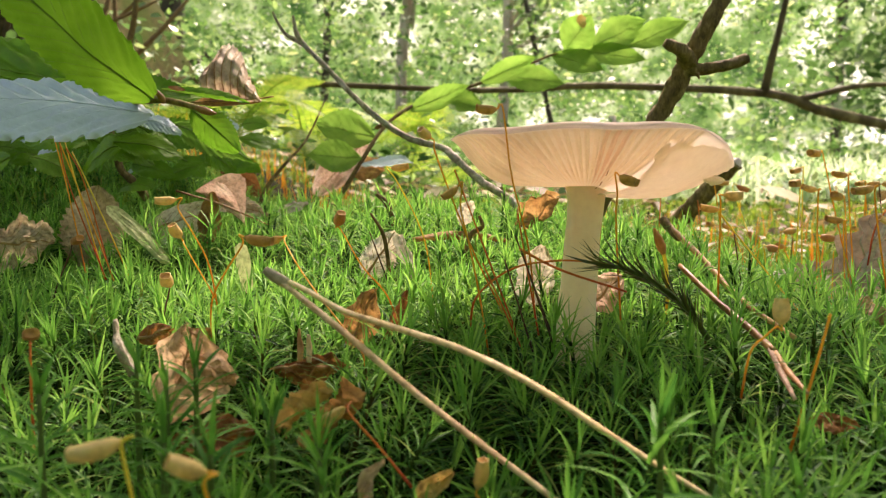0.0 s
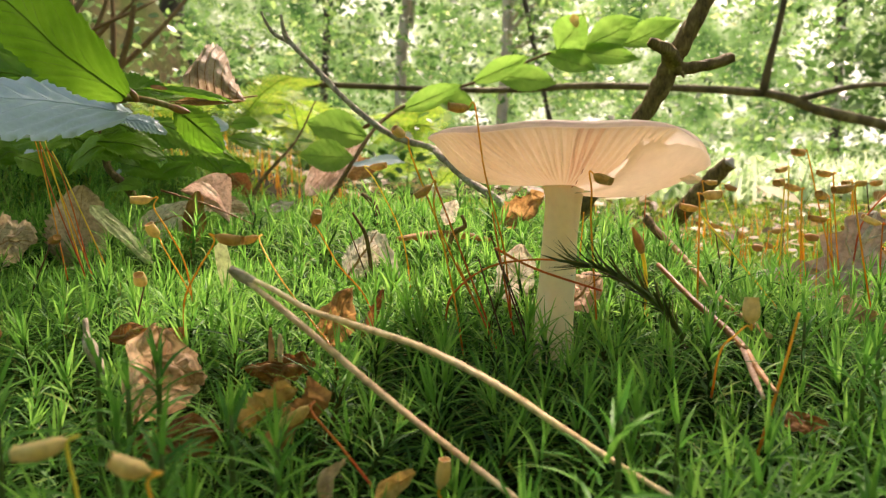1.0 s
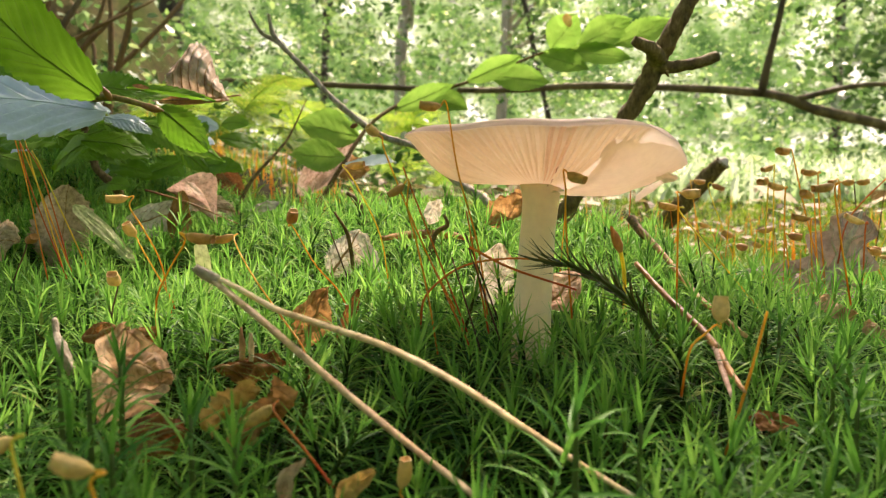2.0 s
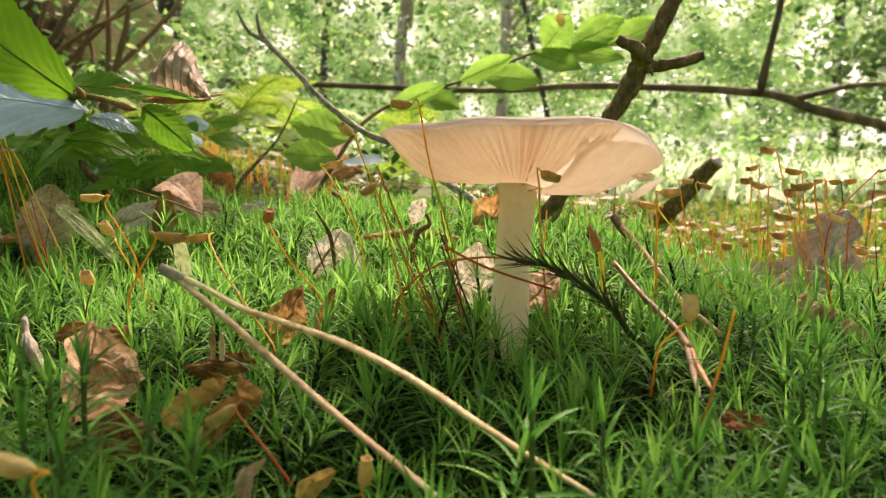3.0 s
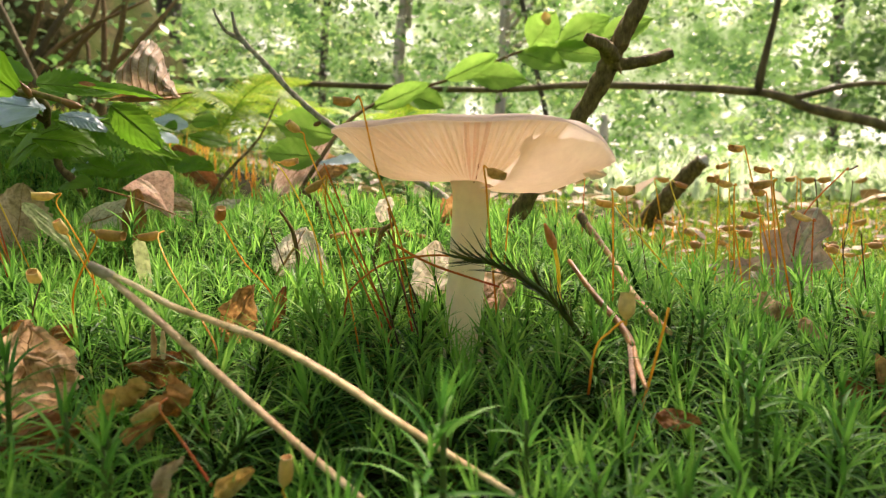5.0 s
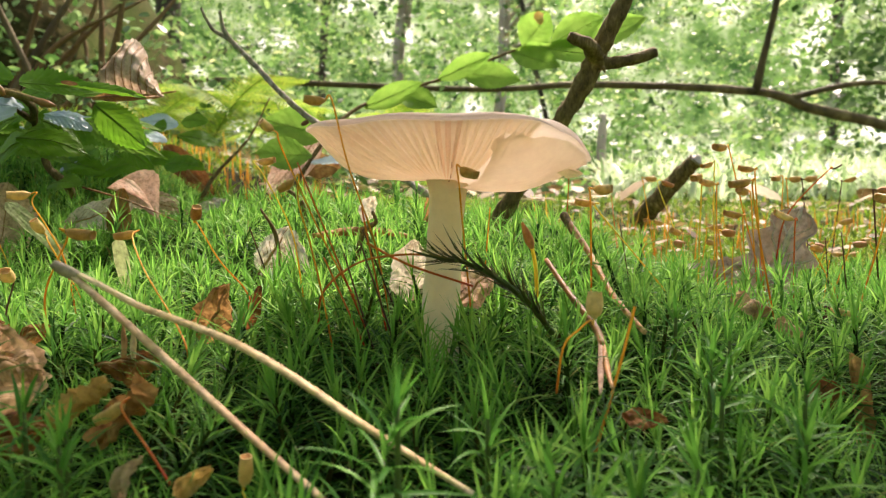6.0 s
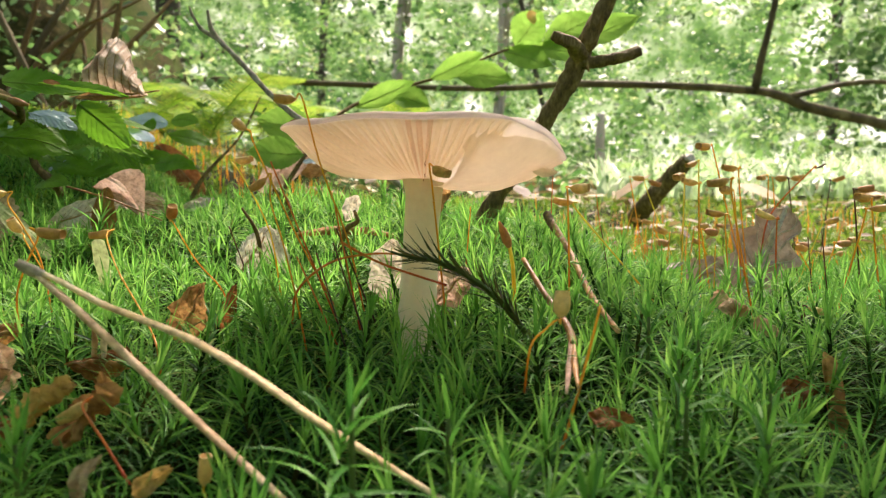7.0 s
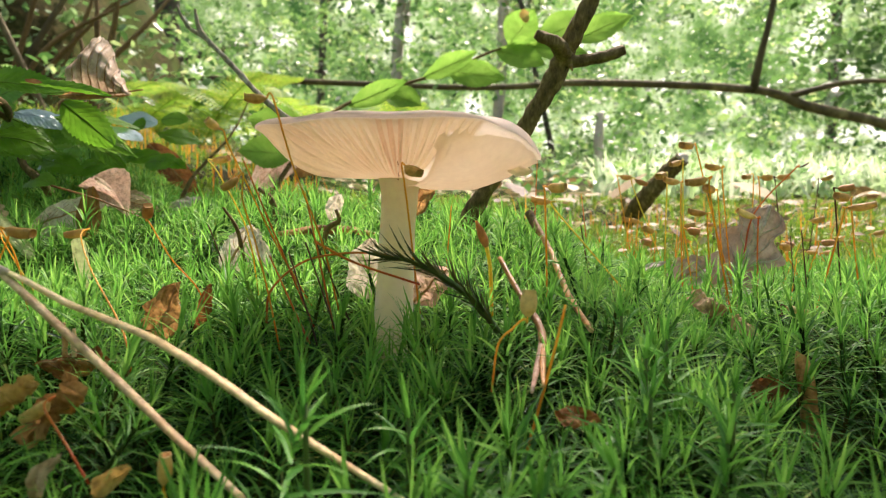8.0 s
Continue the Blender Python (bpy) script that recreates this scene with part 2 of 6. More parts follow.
def ground_mat(name, k):
    m, n, l = shader(name)
    v = coords(n)
    a = noise_tex(n, l, v, 3.0, 6)
    b = noise_tex(n, l, v, 160.0 / k, 5)
    c = ramp(n, l, b, [(0.3, (0.007 * k, 0.005 * k, 0.003 * k)), (0.5, (0.018 * k, 0.013 * k, 0.006 * k)), (0.75, (0.05 * k, 0.033 * k, 0.015 * k))])
    c = mixc(n, l, ramp(n, l, a, [(0.4, (0.1, 0.1, 0.1)), (0.62, (0.75, 0.75, 0.75))]), c, (0.05, 0.09, 0.012))
    finish(n, l, c, 0.95, b, 0.002, spec=0.04)
    return m


SOIL = ground_mat("forest_soil", 1.0)
BANK_EARTH = ground_mat("bank_earth", 3.0)


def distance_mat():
    """Far woodland, too far off to tell its leaves apart. Its sunlight is painted and emitted."""
    m, n, l = shader("far_wood_glow")
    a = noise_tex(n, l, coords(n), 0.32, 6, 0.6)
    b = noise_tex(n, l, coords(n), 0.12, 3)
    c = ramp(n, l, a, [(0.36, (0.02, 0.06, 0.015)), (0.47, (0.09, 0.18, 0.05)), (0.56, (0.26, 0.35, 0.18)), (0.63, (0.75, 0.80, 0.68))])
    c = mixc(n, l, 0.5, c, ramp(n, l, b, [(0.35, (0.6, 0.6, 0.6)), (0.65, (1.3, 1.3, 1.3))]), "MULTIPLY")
    # the ring glows by itself in place of daylight on far leaves
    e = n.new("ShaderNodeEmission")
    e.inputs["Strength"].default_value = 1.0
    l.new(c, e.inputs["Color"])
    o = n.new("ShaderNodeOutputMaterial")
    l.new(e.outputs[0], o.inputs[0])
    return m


FAR_WOOD_GLOW = distance_mat()


# ---- mesh helpers ----
def obj(name, bm, mat, parent=None, label=""):
    me = bpy.data.meshes.new(name)
    bm.to_mesh(me)
    bm.free()
    for p in me.polygons:
        p.use_smooth = True
    for k in (mat if isinstance(mat, (list, tuple)) else (mat,)):
        me.materials.append(k)
    ob = new(name, me)
    if label:
        ob["label"] = label
    return ob


def part(name, bm, mat, parent, label=""):
    """One mesh object under a thing or under a part; its mesh is in world coordinates."""
    ob = obj(name, bm, mat, None, label)
    ob.parent = parent
    if parent.parent is None:
        ob.matrix_parent_inverse = Matrix.Translation(-parent.location)
    return ob


def thing(name, at, label, category, group="", kind=""):
    e = new(name)
    e.location = at
    e.empty_display_size = 0.002
    return tagged(e, label, category, group, kind)


def soup(name, verts, faces, mat, kind="stuff", label="", category=""):
    """One object from arrays of quads and triangles."""
    me = bpy.data.meshes.new(name)
    me.from_pydata(verts.tolist() if hasattr(verts, "tolist") else verts, [], faces.tolist() if hasattr(faces, "tolist") else faces)
    for p in me.polygons:
        p.use_smooth = True
    for k in (mat if isinstance(mat, (list, tuple)) else (mat,)):
        me.materials.append(k)
    return tagged(new(name, me), label, category, "", kind)


def spline(pts, n):
    """A smooth curve through points, n points along."""
    p = [Vector(q) for q in pts]
    if len(p) == 2:
        return [p[0].lerp(p[1], i / (n - 1)) for i in range(n)]
    p = [p[0] * 2 - p[1]] + p + [p[-1] * 2 - p[-2]]
    out = []
    segs = len(p) - 3
    for i in range(n):
        u = i / (n - 1) * segs
        k = min(int(u), segs - 1)
        u -= k
        a, b, c, d = p[k:k + 4]
        out.append(0.5 * ((2 * b) + (c - a) * u + (2 * a - 5 * b + 4 * c - d) * u * u + (3 * b - a - 3 * c + d) * u ** 3))
    return out


def tube_into(bm, pts, radius, sides=8, n=16, rough=0.0, seed=0, flat=1.0, cap=True):
    """A tube along a smooth curve. radius: a number, or a list spread over its length. flat: height over width."""
    c = spline(pts, n)
    rr = radius if isinstance(radius, (list, tuple)) else [radius]
    rings = []
    side = None
    for i, q in enumerate(c):
        d = (c[min(i + 1, n - 1)] - c[max(i - 1, 0)]).normalized()
        if side is None:
            side = d.cross(Vector((0, 0, 1)))
            if side.length < 0.1:
                side = d.cross(Vector((0, 1, 0)))
        side = (side - d * side.dot(d)).normalized()
        up = side.cross(d)
        u = i / (n - 1) * (len(rr) - 1)
        k = min(int(u), max(len(rr) - 2, 0))
        r = rr[k] + (rr[min(k + 1, len(rr) - 1)] - rr[k]) * (u - k)
        ring = []
        for s in range(sides):
            a = 2 * math.pi * s / sides
            w = 1 + (rough * noise.noise(Vector((q.x * 300 + seed, q.z * 300 + math.cos(a) * 1.5, q.y * 300 + math.sin(a) * 1.5))) if rough else 0)
            ring.append(bm.verts.new(q + (side * math.cos(a) + up * math.sin(a) * flat) * r * w))
        rings.append(ring)
    for a, b in zip(rings, rings[1:]):
        for s in range(sides):
            bm.faces.new((a[s], a[(s + 1) % sides], b[(s + 1) % sides], b[s]))
    if cap:
        bm.faces.new(rings[0][::-1])
        bm.faces.new(rings[-1])
    return bm


def tube(pts, radius, **k):
    return tube_into(bmesh.new(), pts, radius, **k)


def smooth(a, b, v):
    t = min(max((v - a) / (b - a), 0.0), 1.0)
    return t * t * (3 - 2 * t)


# ---- ground ----
def top(x, y):
    """Height of the moss tips over the plan."""
    z = 0.004 + 0.245 * (min(max(y, 0.10), 0.17) - 0.10) + 0.075 * (min(max(y, 0.17), 0.26) - 0.17) + 0.012 * (min(max(y, 0.26), 0.42) - 0.26)
    z += 0.014 * math.exp(-((x + 0.015) / 0.075) ** 2) * smooth(0.20, 0.31, y) * (1 - smooth(0.4, 0.6, y))
    z -= 0.006 * smooth(0.07, 0.13, x) * (1 - smooth(0.17, 0.24, y))
    z -= 0.018 * smooth(0.08, 0.125, x) * smooth(0.18, 0.26, y) * (1 - smooth(0.7, 1.2, y))          # the moss falls away behind the stalks
    z += 0.0035 * noise.noise(Vector((x * 14, y * 14, 0.3))) * smooth(0.05, 0.1, y) + 0.006 * noise.noise(Vector((x * 4, y * 4, 2.3))) * smooth(0.3, 0.7, y)
    z += 0.085 * smooth(-0.10, -0.5, x) * smooth(0.3, 0.9, y)
    z += 0.040 * smooth(-0.095, -0.20, x) * smooth(0.27, 0.44, y) * (1 - smooth(0.8, 1.3, y))          # a hummock beside the shoot
    far = max(y - 1.2, 0.0)
    z += 0.035 * far + 0.25 * noise.noise(Vector((x * 0.15, y * 0.15, 5.0))) * smooth(2, 12, y)
    if y < 0.06:
        z -= 0.10 * (0.06 - max(y, -0.2))
    return z


def axis(lo, mid_lo, mid_hi, hi, step, grow=1.22):
    v = list(np.arange(mid_lo, mid_hi + step * 0.5, step))
    s, p = step, v[-1]
    while p < hi:
        s *= grow
        p += s
        v.append(p)
    s, p = step, v[0]
    while p > lo:
        s *= grow
        p -= s
        v.insert(0, p)
    return v


def build_ground():
    xs, ys = axis(-90, -0.3, 0.35, 90, 0.009), axis(-60, 0.0, 0.45, 160, 0.009)
    verts = [(x, y, top(x, y) - (0.023 if y < 0.3 else 0.016) + 0.003 * noise.noise(Vector((x * 60, y * 60, 0)))) for y in ys for x in xs]
    w = len(xs)
    faces = [(j * w + i, j * w + i + 1, (j + 1) * w + i + 1, (j + 1) * w + i) for j in range(len(ys) - 1) for i in range(w - 1)]
    soup("ground", verts, faces, SOIL, "structure", "dark woodland soil under moss and leaf litter", "ground")


build_ground()


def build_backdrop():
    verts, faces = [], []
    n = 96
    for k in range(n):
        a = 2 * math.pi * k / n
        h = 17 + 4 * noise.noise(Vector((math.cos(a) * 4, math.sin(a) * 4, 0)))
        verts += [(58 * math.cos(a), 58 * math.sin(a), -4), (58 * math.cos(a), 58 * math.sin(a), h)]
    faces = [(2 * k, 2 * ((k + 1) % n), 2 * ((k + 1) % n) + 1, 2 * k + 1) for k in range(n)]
    soup("backdrop", verts, faces, FAR_WOOD_GLOW, "structure", "glowing backdrop of distant woodland all round", "backdrop")


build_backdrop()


# ---- moss ----
def shoot_arrays(rng, leaves, segs, height, length, width, stem=True, young=0.74):
    """One haircap moss shoot with its tip at the origin: a stem ringed with narrow, arching, keeled leaves, the youngest closed to a spear."""
    V, F, M = [], [], []                         # M: 1 for the old brown-green leaves low on the stem, with gap shade in their colour, 2 for the young ones of the spear
    for i in range(leaves):
        f = i / (leaves - 1)                     # 0: lowest leaf, 1: at the tip
        az = i * 2.39996 + rng.uniform(-0.3, 0.3)
        z0 = -height * (1 - f) ** 1.1
        if f > 0.86:
            el, bend = math.radians(rng.uniform(60, 88)), math.radians(rng.uniform(-6, 25))
        elif f > 0.64:
            el, bend = math.radians(rng.uniform(32, 64)), math.radians(rng.uniform(25, 75))
        else:
            el, bend = math.radians(rng.uniform(4, 38)), math.radians(rng.uniform(15, 65))
        L = length * rng.uniform(0.8, 1.15) * (0.75 + 0.35 * math.sin(math.pi * min(f + 0.12, 1) ** 0.8)) * (0.85 if f > 0.80 else 1)
        x = z = 0.0
        ca, sa = math.cos(az), math.sin(az)
        k0 = len(V)
        roll = rng.uniform(-0.5, 0.5)
        for s in range(segs + 1):
            t = s / segs
            w = width * (0.75 + 0.6 * t if t < 0.3 else 0.93 * (1 - ((t - 0.3) / 0.7) ** 1.7) + 0.02) * 0.5
            keel = 0.35 * w
            cx, cy = x * ca, x * sa
            sx, sy = -sa * w * math.cos(roll), ca * w * math.cos(roll)
            V += [(cx + sx, cy + sy, z0 + z + keel + w * math.sin(roll)), (cx, cy, z0 + z), (cx - sx, cy - sy, z0 + z + keel - w * math.sin(roll))]
            a = el - bend * t
            x += math.cos(a) * L / segs
            z += math.sin(a) * L / segs
        for s in range(segs):
            k = k0 + 3 * s
            F += [(k, k + 1, k + 4, k + 3), (k + 1, k + 2, k + 5, k + 4)]
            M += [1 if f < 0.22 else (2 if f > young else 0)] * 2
    if stem:
        k0 = len(V)
        for zz, r in ((-height - 0.010, 0.0005), (-height * 0.5, 0.0006), (-0.0005, 0.0004)):
            V += [(r * math.cos(a), r * math.sin(a), zz) for a in (0, 2.094, 4.189)]
        for s in range(2):
            for e in range(3):
                k = k0 + 3 * s
                F.append((k + e, k + (e + 1) % 3, k + 3 + (e + 1) % 3, k + 3 + e))
                # near stems share the darkened colour, for shade between the shoots
                M.append(1 if segs > 4 else 0)
    return np.array(V), np.array(F), np.array(M, dtype=np.int32)


def stamp(name, variants, places, mat, label, category):
    """Many shoots in one mesh. places: variant, x, y, z, turn, tilt x, tilt y, size."""
    VV, FF, MM, off = [], [], [], 0
    for k, x, y, z, a, tx, ty, s in places:
        V, F, M = variants[int(k)]
        MM.append(M)
        m = np.array(Euler((tx, ty, a)).to_matrix())
        VV.append(V @ m.T * s + (x, y, z))
        FF.append(F + off)
        off += len(V)
    ob = soup(name, np.concatenate(VV), np.concatenate(FF), mat, "stuff", label, category)
    ob.data.polygons.foreach_set("material_index", np.concatenate(MM))
    return ob


# where leaves and other things lie on the moss and press it down: x, y, reach, depth
PRESSED = []


def pressed(x, y):
    d = 0.0
    for px, py, r, h in PRESSED:
        q = math.hypot(x - px, y - py) / r
        if q < 1.3:
            d = max(d, h * (1 - smooth(0.7, 1.3, q)))
    return d


for p in ((0.034, 0.1705, 0.010, 0.006), (0.1195, 0.136, 0.013, 0.012), (-0.046, 0.120, 0.013, 0.013), (-0.013, 0.099, 0.016, 0.006), (-0.138, 0.262, 0.020, 0.014), (0.110, 0.176, 0.010, 0.006), (0.118, 0.170, 0.010, 0.006), (0.118, 0.143, 0.008, 0.008), (0.112, 0.141, 0.008, 0.007), (0.150, 0.246, 0.022, 0.017), (0.071, 0.122, 0.008, 0.007), (-0.040, 0.128, 0.014, 0.010), (-0.0405, 0.115, 0.014, 0.010), (-0.020, 0.108, 0.012, 0.008),
          (-0.016, 0.166, 0.010, 0.008), (-0.016, 0.150, 0.010, 0.006), (-0.021, 0.225, 0.014, 0.008), (-0.021, 0.21, 0.010, 0.006),
          (0.055, 0.125, 0.008, 0.006), (-0.115, 0.21, 0.03, 0.012), (-0.085, 0.23, 0.02, 0.010), (-0.065, 0.24, 0.025, 0.012),
          (0.157, 0.255, 0.02, 0.012), (0.115, 0.19, 0.012, 0.005), (0.045, 0.185, 0.010, 0.006), (0.022, 0.172, 0.008, 0.006),
          (0.004, 0.097, 0.007, 0.004), (0.005, 0.113, 0.006, 0.005), (0.014, 0.112, 0.006, 0.006), (0.012, 0.114, 0.006, 0.004), (0.024, 0.107, 0.006, 0.004), (0.034, 0.104, 0.006, 0.004), (-0.028, 0.122, 0.012, 0.006)):
    PRESSED.append(p)


def build_moss():
    rng = random.Random(11)
    near = [shoot_arrays(rng, rng.randint(40, 50), 6, rng.uniform(0.018, 0.025), 0.0150, 0.00060) for _ in range(10)]
    # a larger share of pale young tips stands in for sun on the carpet
    mid = [shoot_arrays(rng, rng.randint(28, 34), 4, rng.uniform(0.014, 0.019), 0.0120, 0.00056, True, 0.55) for _ in range(10)]
    low = [shoot_arrays(rng, 14, 2, rng.uniform(0.008, 0.012), 0.0085, 0.0011) for _ in range(8)]
    P = {"near": [], "mid": [], "low": []}

    def scatter(key, y0, y1, step, lo, hi, drop=0.0, east=9.0):
        y = y0
        while y < y1:
            half = 0.66 * y + 0.03
            x = 0.022 - half
            while x < 0.022 + half:
                xx, yy = x + rng.uniform(-0.5, 0.5) * step, y + rng.uniform(-0.5, 0.5) * step
                x += step
                if xx > east or rng.random() < drop or math.hypot(xx - 0.0333, yy - 0.1767) < 0.0066:
                    continue
                s = rng.uniform(lo, hi)
                clump = 0.0045 * noise.noise(Vector((xx * 55, yy * 55, 7.7)))
                z = top(xx, yy) + rng.gauss(-0.001, 0.0033 if key == "mid" else 0.0027) + clump - pressed(xx, yy) - (0.007 if key == "low" else 0.0)
                P[key].append((rng.randrange(8), xx, yy, z, rng.uniform(0, 6.28), rng.gauss(0, 0.2), rng.gauss(0, 0.2), s))
            y += step

    scatter("near", 0.082, 0.130, 0.0094, 0.8, 1.2)
    scatter("near", 0.130, 0.165, 0.0078, 0.75, 1.15)
    scatter("mid", 0.165, 0.33, 0.0061, 0.70, 1.25)
    scatter("mid", 0.33, 0.52, 0.0075, 0.8, 1.2, 0.0, -0.085)
    scatter("low", 0.33, 0.62, 0.0085, 0.9, 1.3)
    scatter("low", 0.62, 1.3, 0.022, 1.6, 2.4, 0.25)
    stamp("moss_lawn", near, P["near"], (MOSS, OLD_SHADE_MOSS, MOSS_TIP), "close green haircap moss shoots covering the soil", "moss")
    stamp("moss_carpet", mid, P["mid"], (MOSS, OLD_SHADE_MOSS, MOSS_TIP), "green haircap moss carpet round the mushroom", "moss")
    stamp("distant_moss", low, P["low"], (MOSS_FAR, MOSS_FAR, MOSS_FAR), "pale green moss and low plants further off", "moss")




def tall_shoot(x, y, z, size, seed):
    """A single taller shoot whose leaves can be told apart."""
    rng = random.Random(seed)
    t = thing("moss_shoot", (x, y, z - 0.02), "tall green haircap moss shoot rising before the others", "moss", "tall moss shoots")
    V, F, _ = shoot_arrays(rng, 34, 6, 0.024, 0.0135, 0.00090, False)
    m = np.array((Euler((rng.gauss(0, 0.12), rng.gauss(0, 0.12), rng.uniform(0, 6.28)))).to_matrix())
    V = V @ m.T * size + (x, y, z)
    per = 7 * 3
    for k in range(34):
        bm = bmesh.new()
        vs = [bm.verts.new(q) for q in V[k * per:(k + 1) * per].tolist()]
        for f in F[k * 12:(k + 1) * 12]:
            bm.faces.new([vs[i - k * per] for i in f.tolist()])
        part("leaf", bm, MOSS_ONE, t)
    part("stem", tube([(x, y, z - 0.030), (x, y, z - 0.012), tuple(V[33 * per + 1])], [0.0005, 0.0005, 0.0003], sides=6, n=8), MOSS_STEM, t)


tall_shoot(0.0279, 0.090, 0.0215, 1.0, 1)
tall_shoot(-0.0275, 0.083, 0.0195, 0.9, 2)
tall_shoot(-0.0350, 0.088, 0.0200, 0.85, 3)
tall_shoot(-0.0165, 0.094, 0.0150, 0.9, 4)
tall_shoot(-0.0560, 0.098, 0.0215, 0.9, 5)
tall_shoot(0.0480, 0.094, 0.0100, 1.0, 6)
tall_shoot(0.0680, 0.097, 0.0105, 1.0, 7)
tall_shoot(0.0400, 0.104, 0.0150, 0.9, 8)
tall_shoot(0.0860, 0.104, 0.0120, 1.0, 9)
tall_shoot(0.0560, 0.083, 0.0130, 0.9, 10)
tall_shoot(0.0780, 0.115, 0.0150, 0.9, 11)
tall_shoot(0.0160, 0.088, 0.0080, 0.9, 12)

tall_shoot(-0.0384, 0.1100, 0.0229, 0.90, 30)
tall_shoot(-0.0243, 0.1000, 0.0176, 0.90, 31)
tall_shoot(-0.0414, 0.1060, 0.0196, 0.85, 32)
tall_shoot(-0.0176, 0.0980, 0.0154, 0.80, 33)
tall_shoot(-0.0467, 0.1080, 0.0234, 0.80, 34)
tall_shoot(0.0823, 0.1520, 0.0215, 0.85, 35)
tall_shoot(0.0805, 0.1270, 0.0180, 0.90, 36)
tall_shoot(0.0852, 0.1307, 0.0206, 0.90, 37)
tall_shoot(0.0911, 0.1147, 0.0159, 0.90, 38)


# ---- the mushroom ----
MX, MY = 0.0347, 0.1757          # the stem's axis at the cap
CAP_R = 0.0331


def cap_point(r, a, which):
    """r: 0 to 1 from axis to rim; a: direction. which: 0 the skin on top, 1 the flesh below, 2 the gills' edges."""
    wob = 1 + 0.008 * math.sin(3 * a + 0.7) + 0.007 * math.sin(7 * a + 2.0) + 0.004 * math.sin(17 * a) + 0.022 * noise.noise(Vector((a * 7, 1.0, 0.0))) * max(math.cos(a), 0)
    rr = CAP_R * wob * r
    low = smooth(-0.45, 0.85, math.cos(a))           # the cap hangs lower and slopes more to one side
    low += (smooth(0.50, 1.0, math.cos(a)) - low) * smooth(0.5, 0.9, r)
    wave = 0.00012 * math.sin(4 * a + 1.0) * r * r + 0.0003 * math.sin(9 * a) * r ** 4
    full = np.interp(r, (0, 0.2, 0.35, 0.59, 0.70, 0.78, 0.873, 0.92, 0.96, 1), (0.0498, 0.0496, 0.0497, 0.0505, 0.0519, 0.0538, 0.0572, 0.0592, 0.0603, 0.0610))
    slope = np.interp(r, (0, 0.3, 0.53, 0.74, 0.91, 1), (0.0492, 0.0484, 0.0487, 0.0511, 0.0546, 0.0572))
    bowl = full + (slope - full) * low
    cone = np.interp(r, (0, 0.2, 0.35, 0.5, 0.8, 0.9, 1), (0.0494, 0.0499, 0.0510, 0.0530, 0.0577, 0.0592, 0.0603))
    bowl += (cone - bowl) * 0.9 * smooth(-0.05, -0.80, math.sin(a)) * (1 - 0.75 * smooth(0.15, 0.75, math.cos(a)))          # the raised side is nearly flat below
    bowl += wave * 0.7
    skin_a = np.interp(r, (0, 0.8, 0.9, 0.97, 1), (0.0625, 0.0625, 0.0622, 0.0617, 0.0612))
    skin_b = np.interp(r, (0, 0.8, 0.9, 0.97, 1), (0.0628, 0.0628, 0.0611, 0.0589, 0.0576))
    skin = skin_a + (skin_b - skin_a) * low + wave
    flesh_z = min(bowl + 0.00030 * (1 - r ** 6) * smooth(0.3, 0.7, r) + 0.0001, skin - 0.0003)
    z = (skin, flesh_z, min(bowl, flesh_z - 0.0001))[which]
    x, y = rr * math.cos(a), rr * math.sin(a)
    z -= 0.020 * y * r + 0.0034 * max(math.cos(a), 0) ** 9 * r ** 10          # it leans towards one side and its rim hangs there
    return Vector((MX + x, MY + y, z))


def cap_out(r, a):
    """The way out of the gills' envelope."""
    p, q = cap_point(max(r - 0.04, 0.01), a, 2), cap_point(min(r + 0.04, 1.0), a, 2)
    d = (q - p).normalized()
    side = Vector((-math.sin(a), math.cos(a), 0))
    n = d.cross(side)
    return n if n.z < 0 else -n


